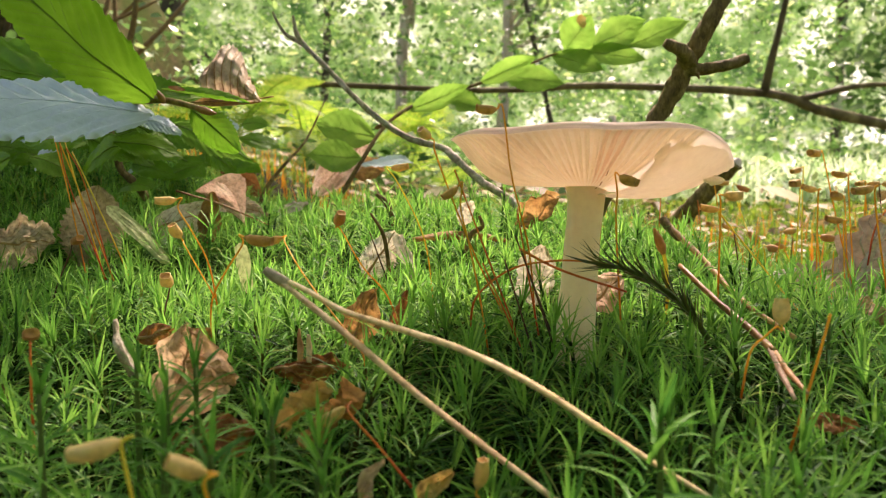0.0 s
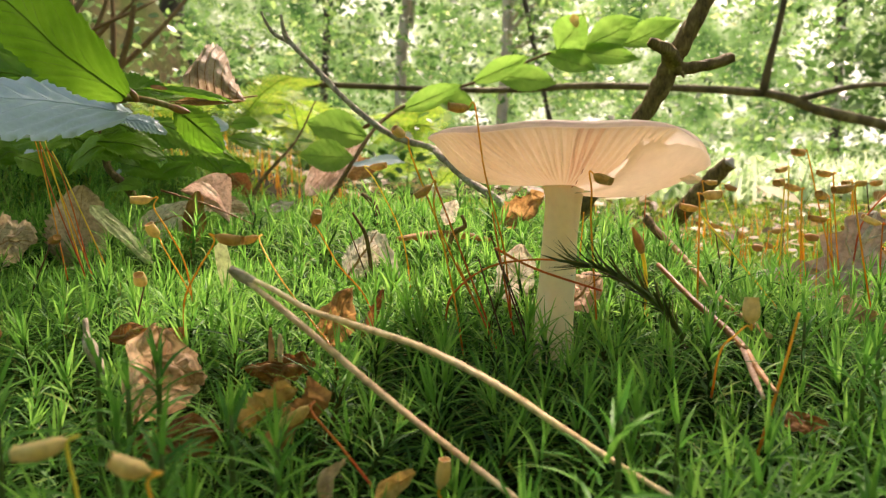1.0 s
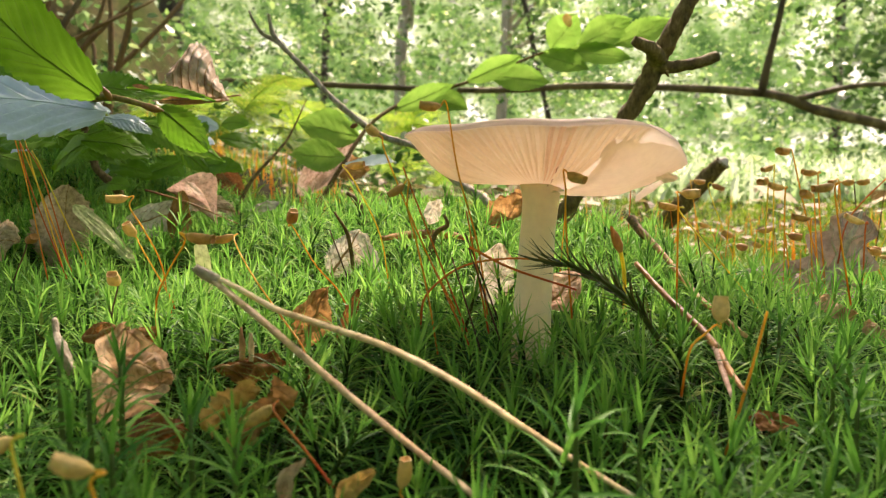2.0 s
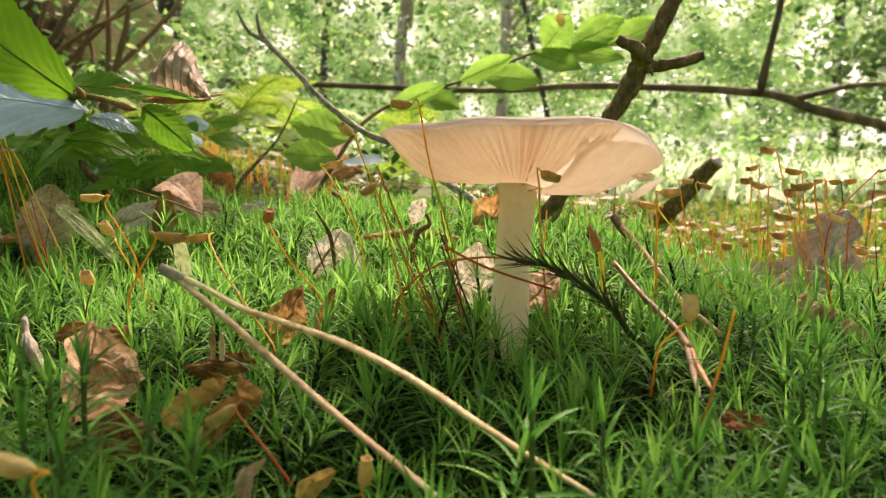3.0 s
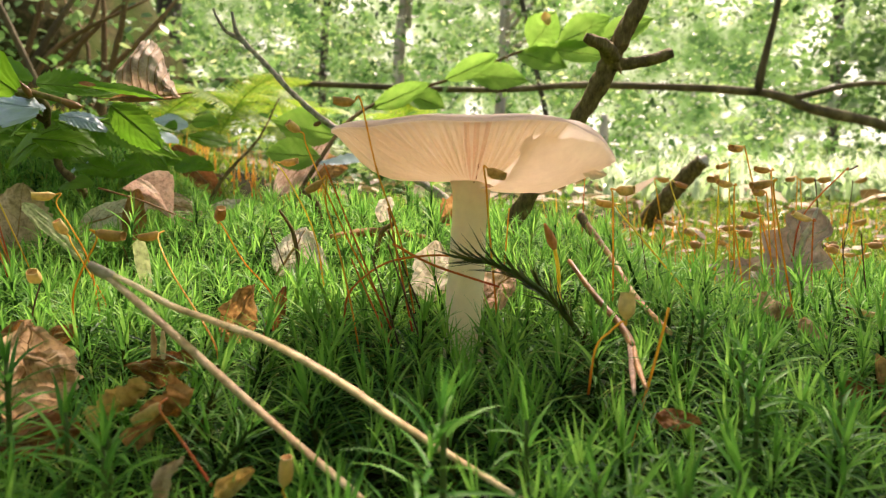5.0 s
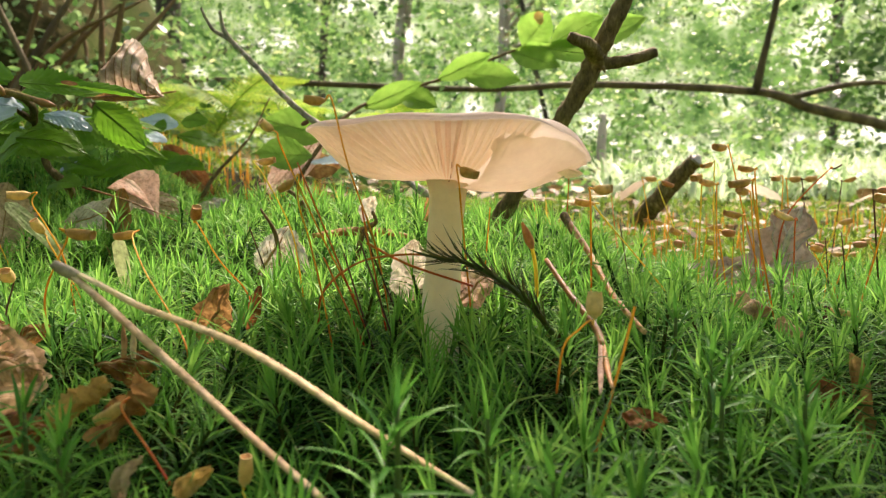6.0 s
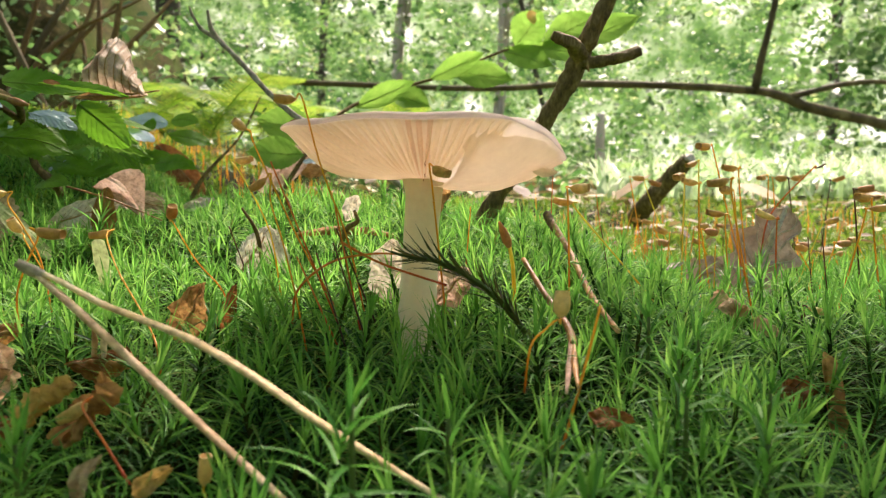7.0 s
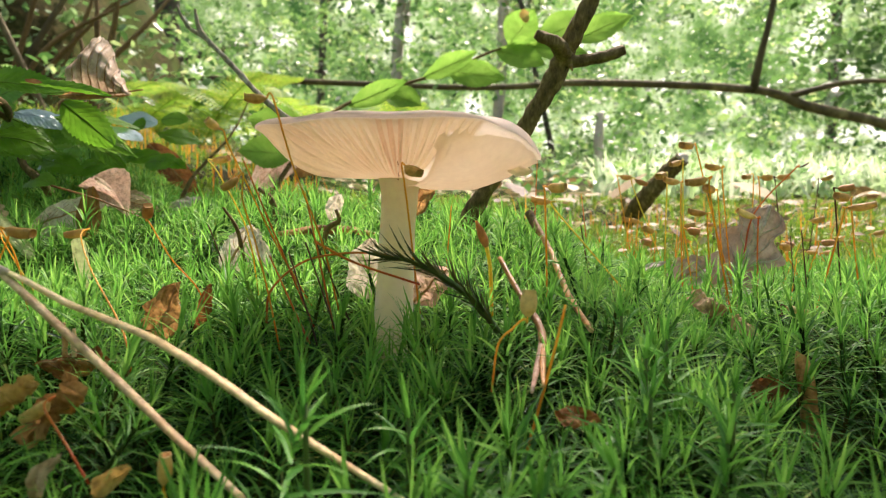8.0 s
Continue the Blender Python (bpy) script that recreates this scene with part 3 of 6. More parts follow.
def build_mushroom():
    m = thing("mushroom", (0.033, 0.1765, 0.012), "pale pinkish-cream gilled mushroom standing in green moss", "mushroom")
    # stem
    bm = bmesh.new()
    tube_into(bm, [(0.0328, 0.1768, 0.006), (0.0330, 0.1768, 0.018), (0.0336, 0.1766, 0.028), (0.0341, 0.1763, 0.038), (0.0345, 0.1760, 0.0430), (0.0347, 0.1758, 0.0468), (0.0347, 0.1757, 0.0492), (0.0347, 0.1757, 0.0514)],
              [0.0050, 0.0047, 0.0044, 0.0042, 0.0043, 0.0045, 0.0049, 0.0057], sides=40, n=60, rough=0.03, seed=3)
    part("stem", bm, STIPE, m, "smooth creamy white stem")
    # cap: skin and flesh are one closed shell
    bm = bmesh.new()
    A, R = 120, 22
    rows = []
    for which, steps in ((0, [i / R for i in range(1, R + 1)]), (1, [1 - i / R for i in range(0, R)])):
        for r in steps:
            rows.append([bm.verts.new(cap_point(max(r, 0.02), 2 * math.pi * k / A, which)) for k in range(A)])
    faces = []
    for i, (a, b) in enumerate(zip(rows, rows[1:])):
        for k in range(A):
            f = bm.faces.new((a[k], a[(k + 1) % A], b[(k + 1) % A], b[k]))
            f.material_index = 0 if i < R else 1
    bm.faces.new(rows[0][::-1])
    f = bm.faces.new(rows[-1])
    f.material_index = 1
    cap = part("cap", bm, (CAP_SKIN, CAP_FLESH), m, "flat cream cap with a pale mauve skin")
    def sheet_end(a):
        teeth = 0.050 * max(0.0, 1 - abs(a + 1.225) / 0.030) + 0.085 * max(0.0, 1 - abs(a + 1.150) / 0.035) + 0.050 * max(0.0, 1 - abs(a + 1.085) / 0.035)
        return 0.895 + teeth * (1 - smooth(-1.0, -0.9, a)) + 0.085 * smooth(-1.02, -0.62, a) + 0.012 * noise.noise(Vector((a * 14, 0, 4)))

    # gills: crowded folds that meet at their roots
    count = 96
    rng = random.Random(5)
    for i in range(count):
        a = 2 * math.pi * i / count
        turn = math.atan2(math.sin(a), math.cos(a))
        hw = math.pi / count * 1.02
        tall = (1.1 if i % 2 else 0.72) * rng.uniform(0.8, 1.2)
        lo = 0.13
        if -1.14 < turn < 1.05:          # torn away over one side
            lo = min(sheet_end(turn) - 0.03, 0.955)
        if -0.97 < turn < 1.05:
            continue
        wander, ph = rng.uniform(-0.012, 0.012), rng.uniform(0, 6.28)
        bm = bmesh.new()
        n = 22
        rows = []
        for s in range(n + 1):
            r = lo + (0.992 - lo) * s / n
            sway = 0.006 * math.sin(r * 7 + ph) + wander * smooth(0.2, 0.6, r) * (1 - smooth(0.8, 1.0, r))
            h = 0.0008 * tall * (0.15 + 0.85 * smooth(0.30, 0.66, r)) * (1 - 0.85 * smooth(0.90, 1.0, r)) * (1 + 0.2 * math.sin(r * 9 + ph)) * (smooth(lo, lo + 0.05, r) if lo > 0.2 else smooth(0.13, 0.25, r))
            row = []
            for f in (-1.0, -0.7, -0.42, -0.2, 0.0, 0.2, 0.42, 0.7, 1.0):
                b = a + hw * f + sway * (1 - abs(f))
                p = cap_point(r, b, 2) + cap_out(r, a) * (h * ((0.5 + 0.5 * math.cos(math.pi * f)) ** 1.2 - 0.55) - 0.0001)
                row.append(bm.verts.new(p))
            rows.append(row)
        for p, q in zip(rows, rows[1:]):
            for k in range(8):
                bm.faces.new((p[k], p[k + 1], q[k + 1], q[k]))
        # the few gills round the scratches are more orange
        part("gill", bm, GILL_ORANGE if abs(turn + 1.57) < 0.10 else GILL, cap)
    # red-brown scratches along one gill
    for r0, r1, a in ((0.52, 0.60, -1.535), (0.36, 0.43, -1.53), (0.27, 0.32, -1.55)):
        pts = [cap_point(r0 + (r1 - r0) * k / 3, a + 0.01 * (k % 2), 2) + cap_out(r0, a) * 0.0011 for k in range(4)]
        part("scratch", tube(pts, [0.00004, 0.00011, 0.00005], sides=6, n=8), DRY_RUST, m, "small red-brown scratch on a gill")
    # a smooth torn sheet of flesh that hangs under the gills on one side, with a jagged free edge
    bm = bmesh.new()
    n, w = 40, 90
    rows = []

    for i in range(n + 1):
        row = []
        for j in range(w + 1):
            f = (j / w) ** 1.5
            u = i / n
            start = -1.25 + 0.075 * math.sin(math.pi * min(u * 1.15, 1)) + 0.02 * noise.noise(Vector((u * 6, 2, 0)))
            a = start + (1.15 - start) * f
            r = 0.14 + (sheet_end(a) - 0.14) * u
            q = cap_point(min(r, 1.02), a, 2)
            free = 1 - smooth(0.0, 0.10, f)
            q += cap_out(r, a) * ((0.0010 + 0.0010 * free + 0.0006 * math.sin(math.pi * u) * smooth(0.05, 0.4, f)) * (1 - smooth(0.85, 1.0, f)) * (1 - 0.25 * smooth(0.9, 1.0, u) * smooth(0.2, 0.4, f)))
            q.z += 0.0004 * noise.noise(Vector((a * 6, r * 7, 2)))
            row.append(bm.verts.new(q))
        rows.append(row)
    for a, b in zip(rows, rows[1:]):
        for j in range(w):
            bm.faces.new((a[j], a[j + 1], b[j + 1], b[j]))
    part("torn_flesh", bm, CAP_FLESH, m, "smooth torn sheet of pale flesh with a jagged edge")
    part("flap", leaf_bm((0.0585, 0.1660, 0.0522), (0.0655, 0.1690, 0.0512), (0.2, -0.9, -0.3), 0.0024, cup=0.8, crumple=0.25, ragged=0.3, seed=77, nu=20, nv=8), CAP_FLESH, m, "torn flap hanging from the rim")
    return m


# ---- leaves ----
def leaf_width(shape, u):
    if shape == "beech":
        return math.sin(math.pi * min(u * 0.97 + 0.015, 1)) ** 0.62 * (1.12 - 0.3 * u)
    if shape == "oak":
        return (0.25 + 0.75 * math.sin(math.pi * min(u ** 0.75, 1)) ** 0.7) * (0.82 + 0.18 * math.cos(u * 22)) * (1 if u < 0.96 else 0.6)
    if shape == "lance":
        return math.sin(math.pi * min(u ** 0.8 + 0.01, 0.995)) ** 1.25
    if shape == "strip":
        return (1 - 0.55 * abs(u - 0.4)) * min(1, 12 * u + 0.2, 12 * (1 - u) + 0.15)
    return math.sin(math.pi * min(u + 0.02, 0.995)) ** 0.9           # ovate


def leaf_bm(base, tip, face, width, shape="beech", teeth=0.0, teeth_n=22, bend=0.0, cup=0.0, pleat=0.0, crumple=0.0, ragged=0.0, veins=9, seed=0, nu=84, nv=22, vein_bm=None, vein_r=0.0004, twist=0.0, fold=0.0):
    """A blade from base to tip whose face looks along face. bend: arch along it; cup: edges raised; pleat: folds between the side veins;
    crumple: uneven folds; fold: halves bent up along the midrib; ragged: torn, uneven outline."""
    base, tip = Vector(base), Vector(tip)
    ax = tip - base
    L = ax.length
    d = ax.normalized()
    nrm = Vector(face) - d * Vector(face).dot(d)
    nrm.normalize()
    sd = d.cross(nrm)

    def at(u, v, edge=False, lift=0.0):
        c = base + d * (u * L) + nrm * (bend * L * math.sin(math.pi * u))
        ta = twist * (u - 0.2)
        s2 = sd * math.cos(ta) + nrm * math.sin(ta)
        n2 = nrm * math.cos(ta) - sd * math.sin(ta)
        w = leaf_width(shape, u) * width * 0.5
        if ragged:
            sg = 1 if v > 0 else -1
            w *= 1 + ragged * (noise.noise(Vector((u * 5, sg * 2.0, seed * 3.1))) + 0.5 * noise.noise(Vector((u * 16, sg * 2.0, seed * 1.3))))
        if edge and teeth:
            w *= 1 + teeth * ((u * teeth_n) % 1 - 0.5) + 0.3 * teeth * noise.noise(Vector((u * 40 + seed, v, 3)))
        tri = abs((((u - 0.28 * abs(v)) * veins) % 1) - 0.5) * 2
        h = cup * w * v * v + fold * w * abs(v) + pleat * width * (tri - 0.5) * min(abs(v) * 3, 1) * min(1, 6 * u) + lift
        p = c + s2 * w * v + n2 * h
        if crumple:
            k = Vector((u * 2.6 + seed * 1.3, v * 1.4, seed * 1.7))
            f = noise.noise_vector(k) + 0.45 * noise.noise_vector(k * 2.7)
            f.z += 0.4 * (0.35 - abs(noise.noise(k * 2.1))) + 0.15 * (0.3 - abs(noise.noise(k * 5.3)))          # sharp creases
            p += (n2 * f.z + s2 * f.x * 0.45 + d * f.y * 0.45) * crumple * width
        return p

    bm = bmesh.new()
    rows = [[bm.verts.new(at(i / nu, 2 * j / nv - 1, j in (0, nv))) for j in range(nv + 1)] for i in range(nu + 1)]
    for a, b in zip(rows, rows[1:]):
        for j in range(nv):
            bm.faces.new((a[j], a[j + 1], b[j + 1], b[j]))
    if vein_bm is not None:
        tube_into(vein_bm, [at(i / 16, 0) for i in range(17)], [vein_r * 1.3, vein_r, vein_r * 0.4], sides=6, n=28)
        for k in range(1, veins):
            for sg in (-1, 1):
                pts = [at((k + 0.28 * f * veins) / veins, sg * f * 0.96) for f in (0, 0.2, 0.4, 0.6, 0.8, 1.0) if (k + 0.28 * f * veins) / veins < 0.985]
                if len(pts) > 3:
                    tube_into(vein_bm, pts, [vein_r * 0.28, vein_r * 0.10], sides=5, n=9)
    return bm


def leaf(name, label, category, mat, base, tip, face, width, vein=None, vein_r=0.0004, group="", **k):
    t = thing(name, base, label, category, group)
    m = (Vector(base) + Vector(tip)) / 2
    PRESSED.append((m.x, m.y - 0.005, 0.005 + 0.35 * width, 0.003))
    vb = bmesh.new() if vein else None
    part("blade", leaf_bm(base, tip, face, width, vein_bm=vb, vein_r=vein_r, **k), mat, t)
    if vein:
        part("venation", vb, vein, t, "raised midrib and side veins")
    return t


build_mushroom()


# ---- capsule stalks ----
def capsule_bm(root, direction, length, thick, seed=0):
    """A four-angled box-like spore capsule lying along direction from its root, with an open mouth."""
    d = Vector(direction).normalized()
    s = d.cross(Vector((0, 0, 1)))
    s = s.normalized() if s.length > 0.05 else Vector((1, 0, 0))
    u = s.cross(d)
    bm = bmesh.new()
    rng = random.Random(seed)
    prof = [(0.0, 0.16), (0.04, 0.40), (0.08, 0.38), (0.14, 0.66), (0.30, 0.93), (0.55, 1.0), (0.80, 0.92), (0.94, 0.78), (1.0, 0.84), (1.0, 0.72), (0.93, 0.60)]
    rings = []
    N = 16
    for f, r in prof:
        ring = []
        for k in range(N):
            a = 2 * math.pi * k / N
            sq = 1 / max(abs(math.cos(a)), abs(math.sin(a))) ** 0.45
            q = Vector(root) + d * (f * length) - u * 0.06 * length * math.sin(math.pi * f)
            ring.append(bm.verts.new(q + (s * math.cos(a) * 0.95 + u * math.sin(a) * (0.68 + 0.08 * rng.random())) * thick * 0.5 * r * sq))
        rings.append(ring)
    for i, (a, b) in enumerate(zip(rings, rings[1:])):
        for k in range(N):
            bm.faces.new((a[k], a[(k + 1) % N], b[(k + 1) % N], b[k])).material_index = 1 if i >= 9 else 0
    bm.faces.new(rings[0][::-1])
    bm.faces.new(rings[-1]).material_index = 1
    return bm


def stalk(cap_at, foot, via=(), direction=(-1, -0.2, -0.25), length=0.0046, thick=0.0024, seta=None, cap_mat=None, r=0.00019, label="", with_cap=True):
    """A moss spore stalk: a thin wiry seta from its foot in the moss up to a capsule."""
    t = thing("moss_stalk", foot, label or "ripe brown moss capsule on a thin orange stalk", "moss stalk", "moss stalks")
    d = Vector(direction).normalized()
    root = Vector(cap_at) - d * length * 0.5
    arc = [Vector(foot)] + [Vector(q) for q in via]
    last = arc[-1]
    if with_cap:
        neck = root - d * 0.0012 + Vector((0, 0, 0.0002))
        arc += [neck.lerp(last, 0.12) + Vector((0, 0, 0.0006)) if not via else neck, root + d * 0.0001]
    else:
        arc += [Vector(cap_at)]
    part("seta", tube(arc, [r * 1.15, r, r * 0.9], sides=7, n=22), seta or SETA_ORANGE, t)
    if with_cap:
        part("capsule", capsule_bm(root, d, length, thick, int(abs(cap_at[0]) * 1e5)), (cap_mat or CAPSULE, CAPSULE_IN), t, "four-angled capsule")
    return t


# the stalks that stand near the mushroom
stalk((0.0087, 0.1450, 0.0652), (0.0213, 0.1650, 0.020), [(0.0188, 0.1583, 0.0363), (0.0143, 0.1517, 0.0522)], (-1, -0.2, 0.05), 0.0042, 0.0026)
stalk((-0.0038, 0.1580, 0.0612), (0.0142, 0.1700, 0.020), [(0.0073, 0.1670, 0.0342), (0.0020, 0.1640, 0.0473), (-0.0017, 0.1610, 0.0573)], (-0.7, -0.5, 0.6), 0.0032, 0.0026, cap_mat=CAPSULE_PALE)
stalk((-0.0112, 0.1870, 0.0548), (-0.0024, 0.1870, 0.020), [(-0.0050, 0.1870, 0.0367), (-0.0115, 0.1870, 0.0505)], (1, -0.2, 0.12), 0.0046, 0.0026, SETA_YELLOW)
stalk((0.0015, 0.1510, 0.0487), (0.0100, 0.1550, 0.0130), [(0.0080, 0.1540, 0.0257), (0.0055, 0.1530, 0.0379), (0.0037, 0.1520, 0.0452)], (-0.85, -0.2, -0.6), 0.0040, 0.0024)
stalk((0.0388, 0.1520, 0.0513), (0.0398, 0.1600, 0.020), [(0.0377, 0.1573, 0.0413), (0.0370, 0.1540, 0.0485)], (0.7, -0.6, -0.35), 0.0042, 0.0030, SETA_ORANGE, CAPSULE, r=0.0002, label="brown moss capsule on a thin stalk before the gills")
stalk((-0.0666, 0.1740, 0.0466), (-0.0545, 0.1740, 0.018), [(-0.0566, 0.1740, 0.0308), (-0.0605, 0.1740, 0.0390), (-0.0637, 0.1740, 0.0445)], (-0.95, -0.3, -0.05), 0.0050, 0.0030, cap_mat=CAPSULE_PALE)
stalk((-0.0680, 0.1840, 0.0384), (-0.0575, 0.1840, 0.018), [(-0.0587, 0.1840, 0.0215), (-0.0655, 0.1840, 0.0340)], (-0.35, -0.4, 0.8), 0.0042, 0.0034, cap_mat=CAPSULE_PALE)
stalk((-0.0250, 0.1740, 0.0420), (-0.0120, 0.1740, 0.020), [(-0.0143, 0.1740, 0.0246), (-0.0197, 0.1740, 0.0308), (-0.0246, 0.1740, 0.0395)], (0.3, -0.5, 0.65), 0.0042, 0.0028, cap_mat=CAPSULE_ORANGE)
stalk((-0.0360, 0.1406, 0.0396), (-0.0490, 0.1510, 0.018), [(-0.0484, 0.1500, 0.0260), (-0.0444, 0.1469, 0.0326), (-0.0399, 0.1437, 0.0385)], (1, -0.1, -0.15), 0.0056, 0.0030)
stalk((-0.0405, 0.1710, 0.0373), (-0.0150, 0.1390, 0.012), [(-0.0160, 0.1400, 0.0175), (-0.0215, 0.1478, 0.0219), (-0.0299, 0.1555, 0.0304), (-0.0360, 0.1640, 0.0372)], (-0.9, 0.3, -0.2), 0.0056, 0.0028, label="brown moss capsule on a long leaning orange stalk")
stalk((-0.0612, 0.1590, 0.0290), (-0.0624, 0.1590, 0.012), [(-0.0622, 0.1590, 0.0204)], (0.1, -0.75, 0.7), 0.0040, 0.0030, SETA_DARK, CAPSULE_PALE, label="pale open moss capsule on a short dark stalk")
stalk((-0.0954, 0.1876, 0.0359), (-0.1022, 0.1876, 0.018), [(-0.1012, 0.1876, 0.0233), (-0.0970, 0.1876, 0.0330)], (0.7, -0.6, 0.3), 0.0044, 0.0028, SETA_DARK, CAPSULE_ORANGE, label="orange moss capsule on a dark stalk")
stalk((-0.0636, 0.1100, 0.0273), (-0.0640, 0.1100, 0.008), [(-0.0640, 0.1100, 0.0184)], (0.5, -0.8, 0.2), 0.0034, 0.0026, SETA_RED, CAPSULE_ORANGE, label="orange moss capsule on a short red stalk")
stalk((-0.0372, 0.0754, 0.0220), (-0.0330, 0.0760, 0.006), [(-0.0335, 0.0754, 0.0159), (-0.0345, 0.0754, 0.0222)], (-0.95, -0.1, -0.22), 0.0056, 0.0028, SETA_YELLOW, CAPSULE_PALE, label="pale ochre moss capsule nodding on a yellow stalk")
stalk((-0.0263, 0.0720, 0.0213), (-0.0240, 0.0725, 0.006), [(-0.0241, 0.0722, 0.0160), (-0.0246, 0.0720, 0.0196)], (-0.8, -0.3, 0.4), 0.0042, 0.0026, SETA_ORANGE, CAPSULE_PALE)
stalk((-0.0175, 0.1110, 0.0140), (-0.0044, 0.1000, 0.0070), [(-0.0095, 0.1037, 0.0117), (-0.0143, 0.1075, 0.0156)], (-0.75, 0.1, -0.5), 0.0052, 0.0028, SETA_RED, CAPSULE_PALE, label="fallen pale orange moss capsule on a red stalk in the moss")
stalk((0.0054, 0.1020, 0.0081), (0.0056, 0.1025, -0.002), [(0.0054, 0.1020, 0.0040)], (0.15, -0.2, 1), 0.0050, 0.0022, SETA_ORANGE, CAPSULE_PALE, label="upright pale orange moss capsule low in the moss")
stalk((0.0597, 0.1260, 0.0278), (0.0535, 0.1270, 0.012), [(0.0545, 0.1262, 0.0205), (0.0570, 0.1260, 0.0235), (0.0590, 0.1260, 0.0252)], (0.1, 0.3, 0.95), 0.0046, 0.0032, SETA_ORANGE, CAPSULE_PALE, label="pale papery moss capsule on an orange stalk beside a fallen needle")
stalk((0.0651, 0.1200, 0.0286), (0.0590, 0.1200, 0.004), [(0.0603, 0.1200, 0.0090), (0.0630, 0.1200, 0.0195)], seta=SETA_ORANGE, with_cap=False, r=0.00026, label="bare orange moss stalk without its capsule")
# bare stalks round the stem, one bent over in an arch
stalk((0.0330, 0.1560, 0.0335), (0.0060, 0.1600, 0.018), [(0.0075, 0.1590, 0.0255), (0.0150, 0.1575, 0.0318), (0.0245, 0.1560, 0.0338)], seta=SETA_RED, with_cap=False, r=0.00024, label="red moss stalk bent over in an arch")
stalk((0.0400, 0.1560, 0.0270), (0.0170, 0.1600, 0.036), [(0.0260, 0.1580, 0.0315)], seta=SETA_RED, with_cap=False, r=0.00028, label="fallen dusky red moss stalk across the mushroom stem")
for f, h, s in (((0.0165, 0.160, 0.017), (0.0025, 0.158, 0.0535), SETA_RED), ((0.0212, 0.158, 0.017), (0.0162, 0.157, 0.044), SETA_RED), ((0.0245, 0.162, 0.017), (0.0160, 0.160, 0.0390), SETA_DARK),
                ((0.0190, 0.150, 0.015), (0.0130, 0.152, 0.0345), SETA_DARK), ((0.0170, 0.152, 0.015), (0.0085, 0.154, 0.0335), SETA_RED), ((0.0235, 0.150, 0.016), (0.0165, 0.152, 0.0365), SETA_DARK),
                ((-0.0155, 0.205, 0.022), (-0.021, 0.206, 0.0370), SETA_DARK), ((0.046, 0.215, 0.024), (0.0475, 0.216, 0.042), SETA_ORANGE)):
    stalk(h, f, seta=s, with_cap=False, r=0.0002, label="bare moss stalk that has lost its capsule")


# the stand of stalks beside the oak leaf
def stand(x, y, z, side, lean, seta=SETA_ORANGE, cap_mat=CAPSULE, length=0.0052, thick=0.0034):
    """side: -1 or 1, the way the capsule nods; lean: how far its foot stands off."""
    fx, fy = x + 1.5 * lean, y + 0.004
    fz = top(fx, fy) - 0.006
    rd = random.Random(int(x * 1e5))
    d = (side, -0.25 + rd.uniform(-0.6, 0.4), rd.uniform(-0.45, 0.45))
    length, thick = length * rd.uniform(0.85, 1.12), thick * rd.uniform(0.8, 1.1)
    neck = Vector((x - side * length * 0.62, y + 0.0008, z + 0.0006))
    mid = Vector((fx, fy, fz)).lerp(neck, 0.55) + Vector((-lean * 0.06, 0, 0))
    return stalk((x, y, z), (fx, fy, fz), [mid, neck + Vector((0, 0, -0.0022))], d, length, thick, seta, cap_mat, 0.00023)


stand(0.1286, 0.252, 0.0614, -1, 0.014)
stand(0.1294, 0.266, 0.0558, -1, 0.004, SETA_YELLOW)
stand(0.1378, 0.252, 0.0540, -1, 0.007, SETA_ORANGE)
stand(0.1174, 0.232, 0.0492, -1, 0.004)
stand(0.1165, 0.240, 0.0510, -1, 0.002, SETA_YELLOW, length=0.0038)
stand(0.1113, 0.192, 0.0491, -1, 0.008, SETA_ORANGE, length=0.0055, thick=0.003)
stand(0.1360, 0.250, 0.0465, -1, 0.006)
stand(0.0733, 0.183, 0.0476, 1, -0.001, SETA_ORANGE, CAPSULE_PALE, 0.0054)
stand(0.0705, 0.191, 0.0441, -1, 0.018, SETA_YELLOW, CAPSULE, 0.0050)
stand(0.1257, 0.232, 0.0393, -1, 0.005)
stand(0.1377, 0.223, 0.0391, -1, 0.004, SETA_RED, CAPSULE_PALE, 0.006)
stand(0.1266, 0.238, 0.0330, 1, 0.002, SETA_ORANGE, CAPSULE_ORANGE, 0.0036)
stand(0.1308, 0.317, 0.0491, 1, 0.010, SETA_YELLOW, CAPSULE_ORANGE)
stand(0.1279, 0.332, 0.0514, 1, 0.004)
stand(0.1620, 0.282, 0.0511, -1, 0.003)
stand(0.1767, 0.298, 0.0508, 1, 0.002)
stand(0.1858, 0.303, 0.0510, 1, 0.003, SETA_DARK)
stand(0.2339, 0.360, 0.0509, 1, -0.004, SETA_DARK)
stand(0.1965, 0.295, 0.0336, 1, -0.008, SETA_YELLOW)
stand(0.1552, 0.193, 0.0424, 1, -0.006, SETA_ORANGE, CAPSULE, 0.0062, 0.003)
stand(0.1556, 0.203, 0.0447, -1, 0.006, SETA_ORANGE, CAPSULE, 0.005)
stand(0.1617, 0.213, 0.0471, 1, 0.002, SETA_DARK, CAPSULE_ORANGE, 0.0040)
stand(0.1353, 0.185, 0.0163, 1, -0.002, SETA_DARK, CAPSULE_PALE, 0.0054, 0.0026)
stalk((0.1687, 0.252, 0.0545), (0.150, 0.254, 0.022), [(0.1530, 0.2535, 0.038)], (0.9, -0.1, 0.45), 0.0036, 0.0009, SETA_RED, SETA_DARK, 0.00026, "dark red moss stalk with a shrivelled tip")
rs = random.Random(21)
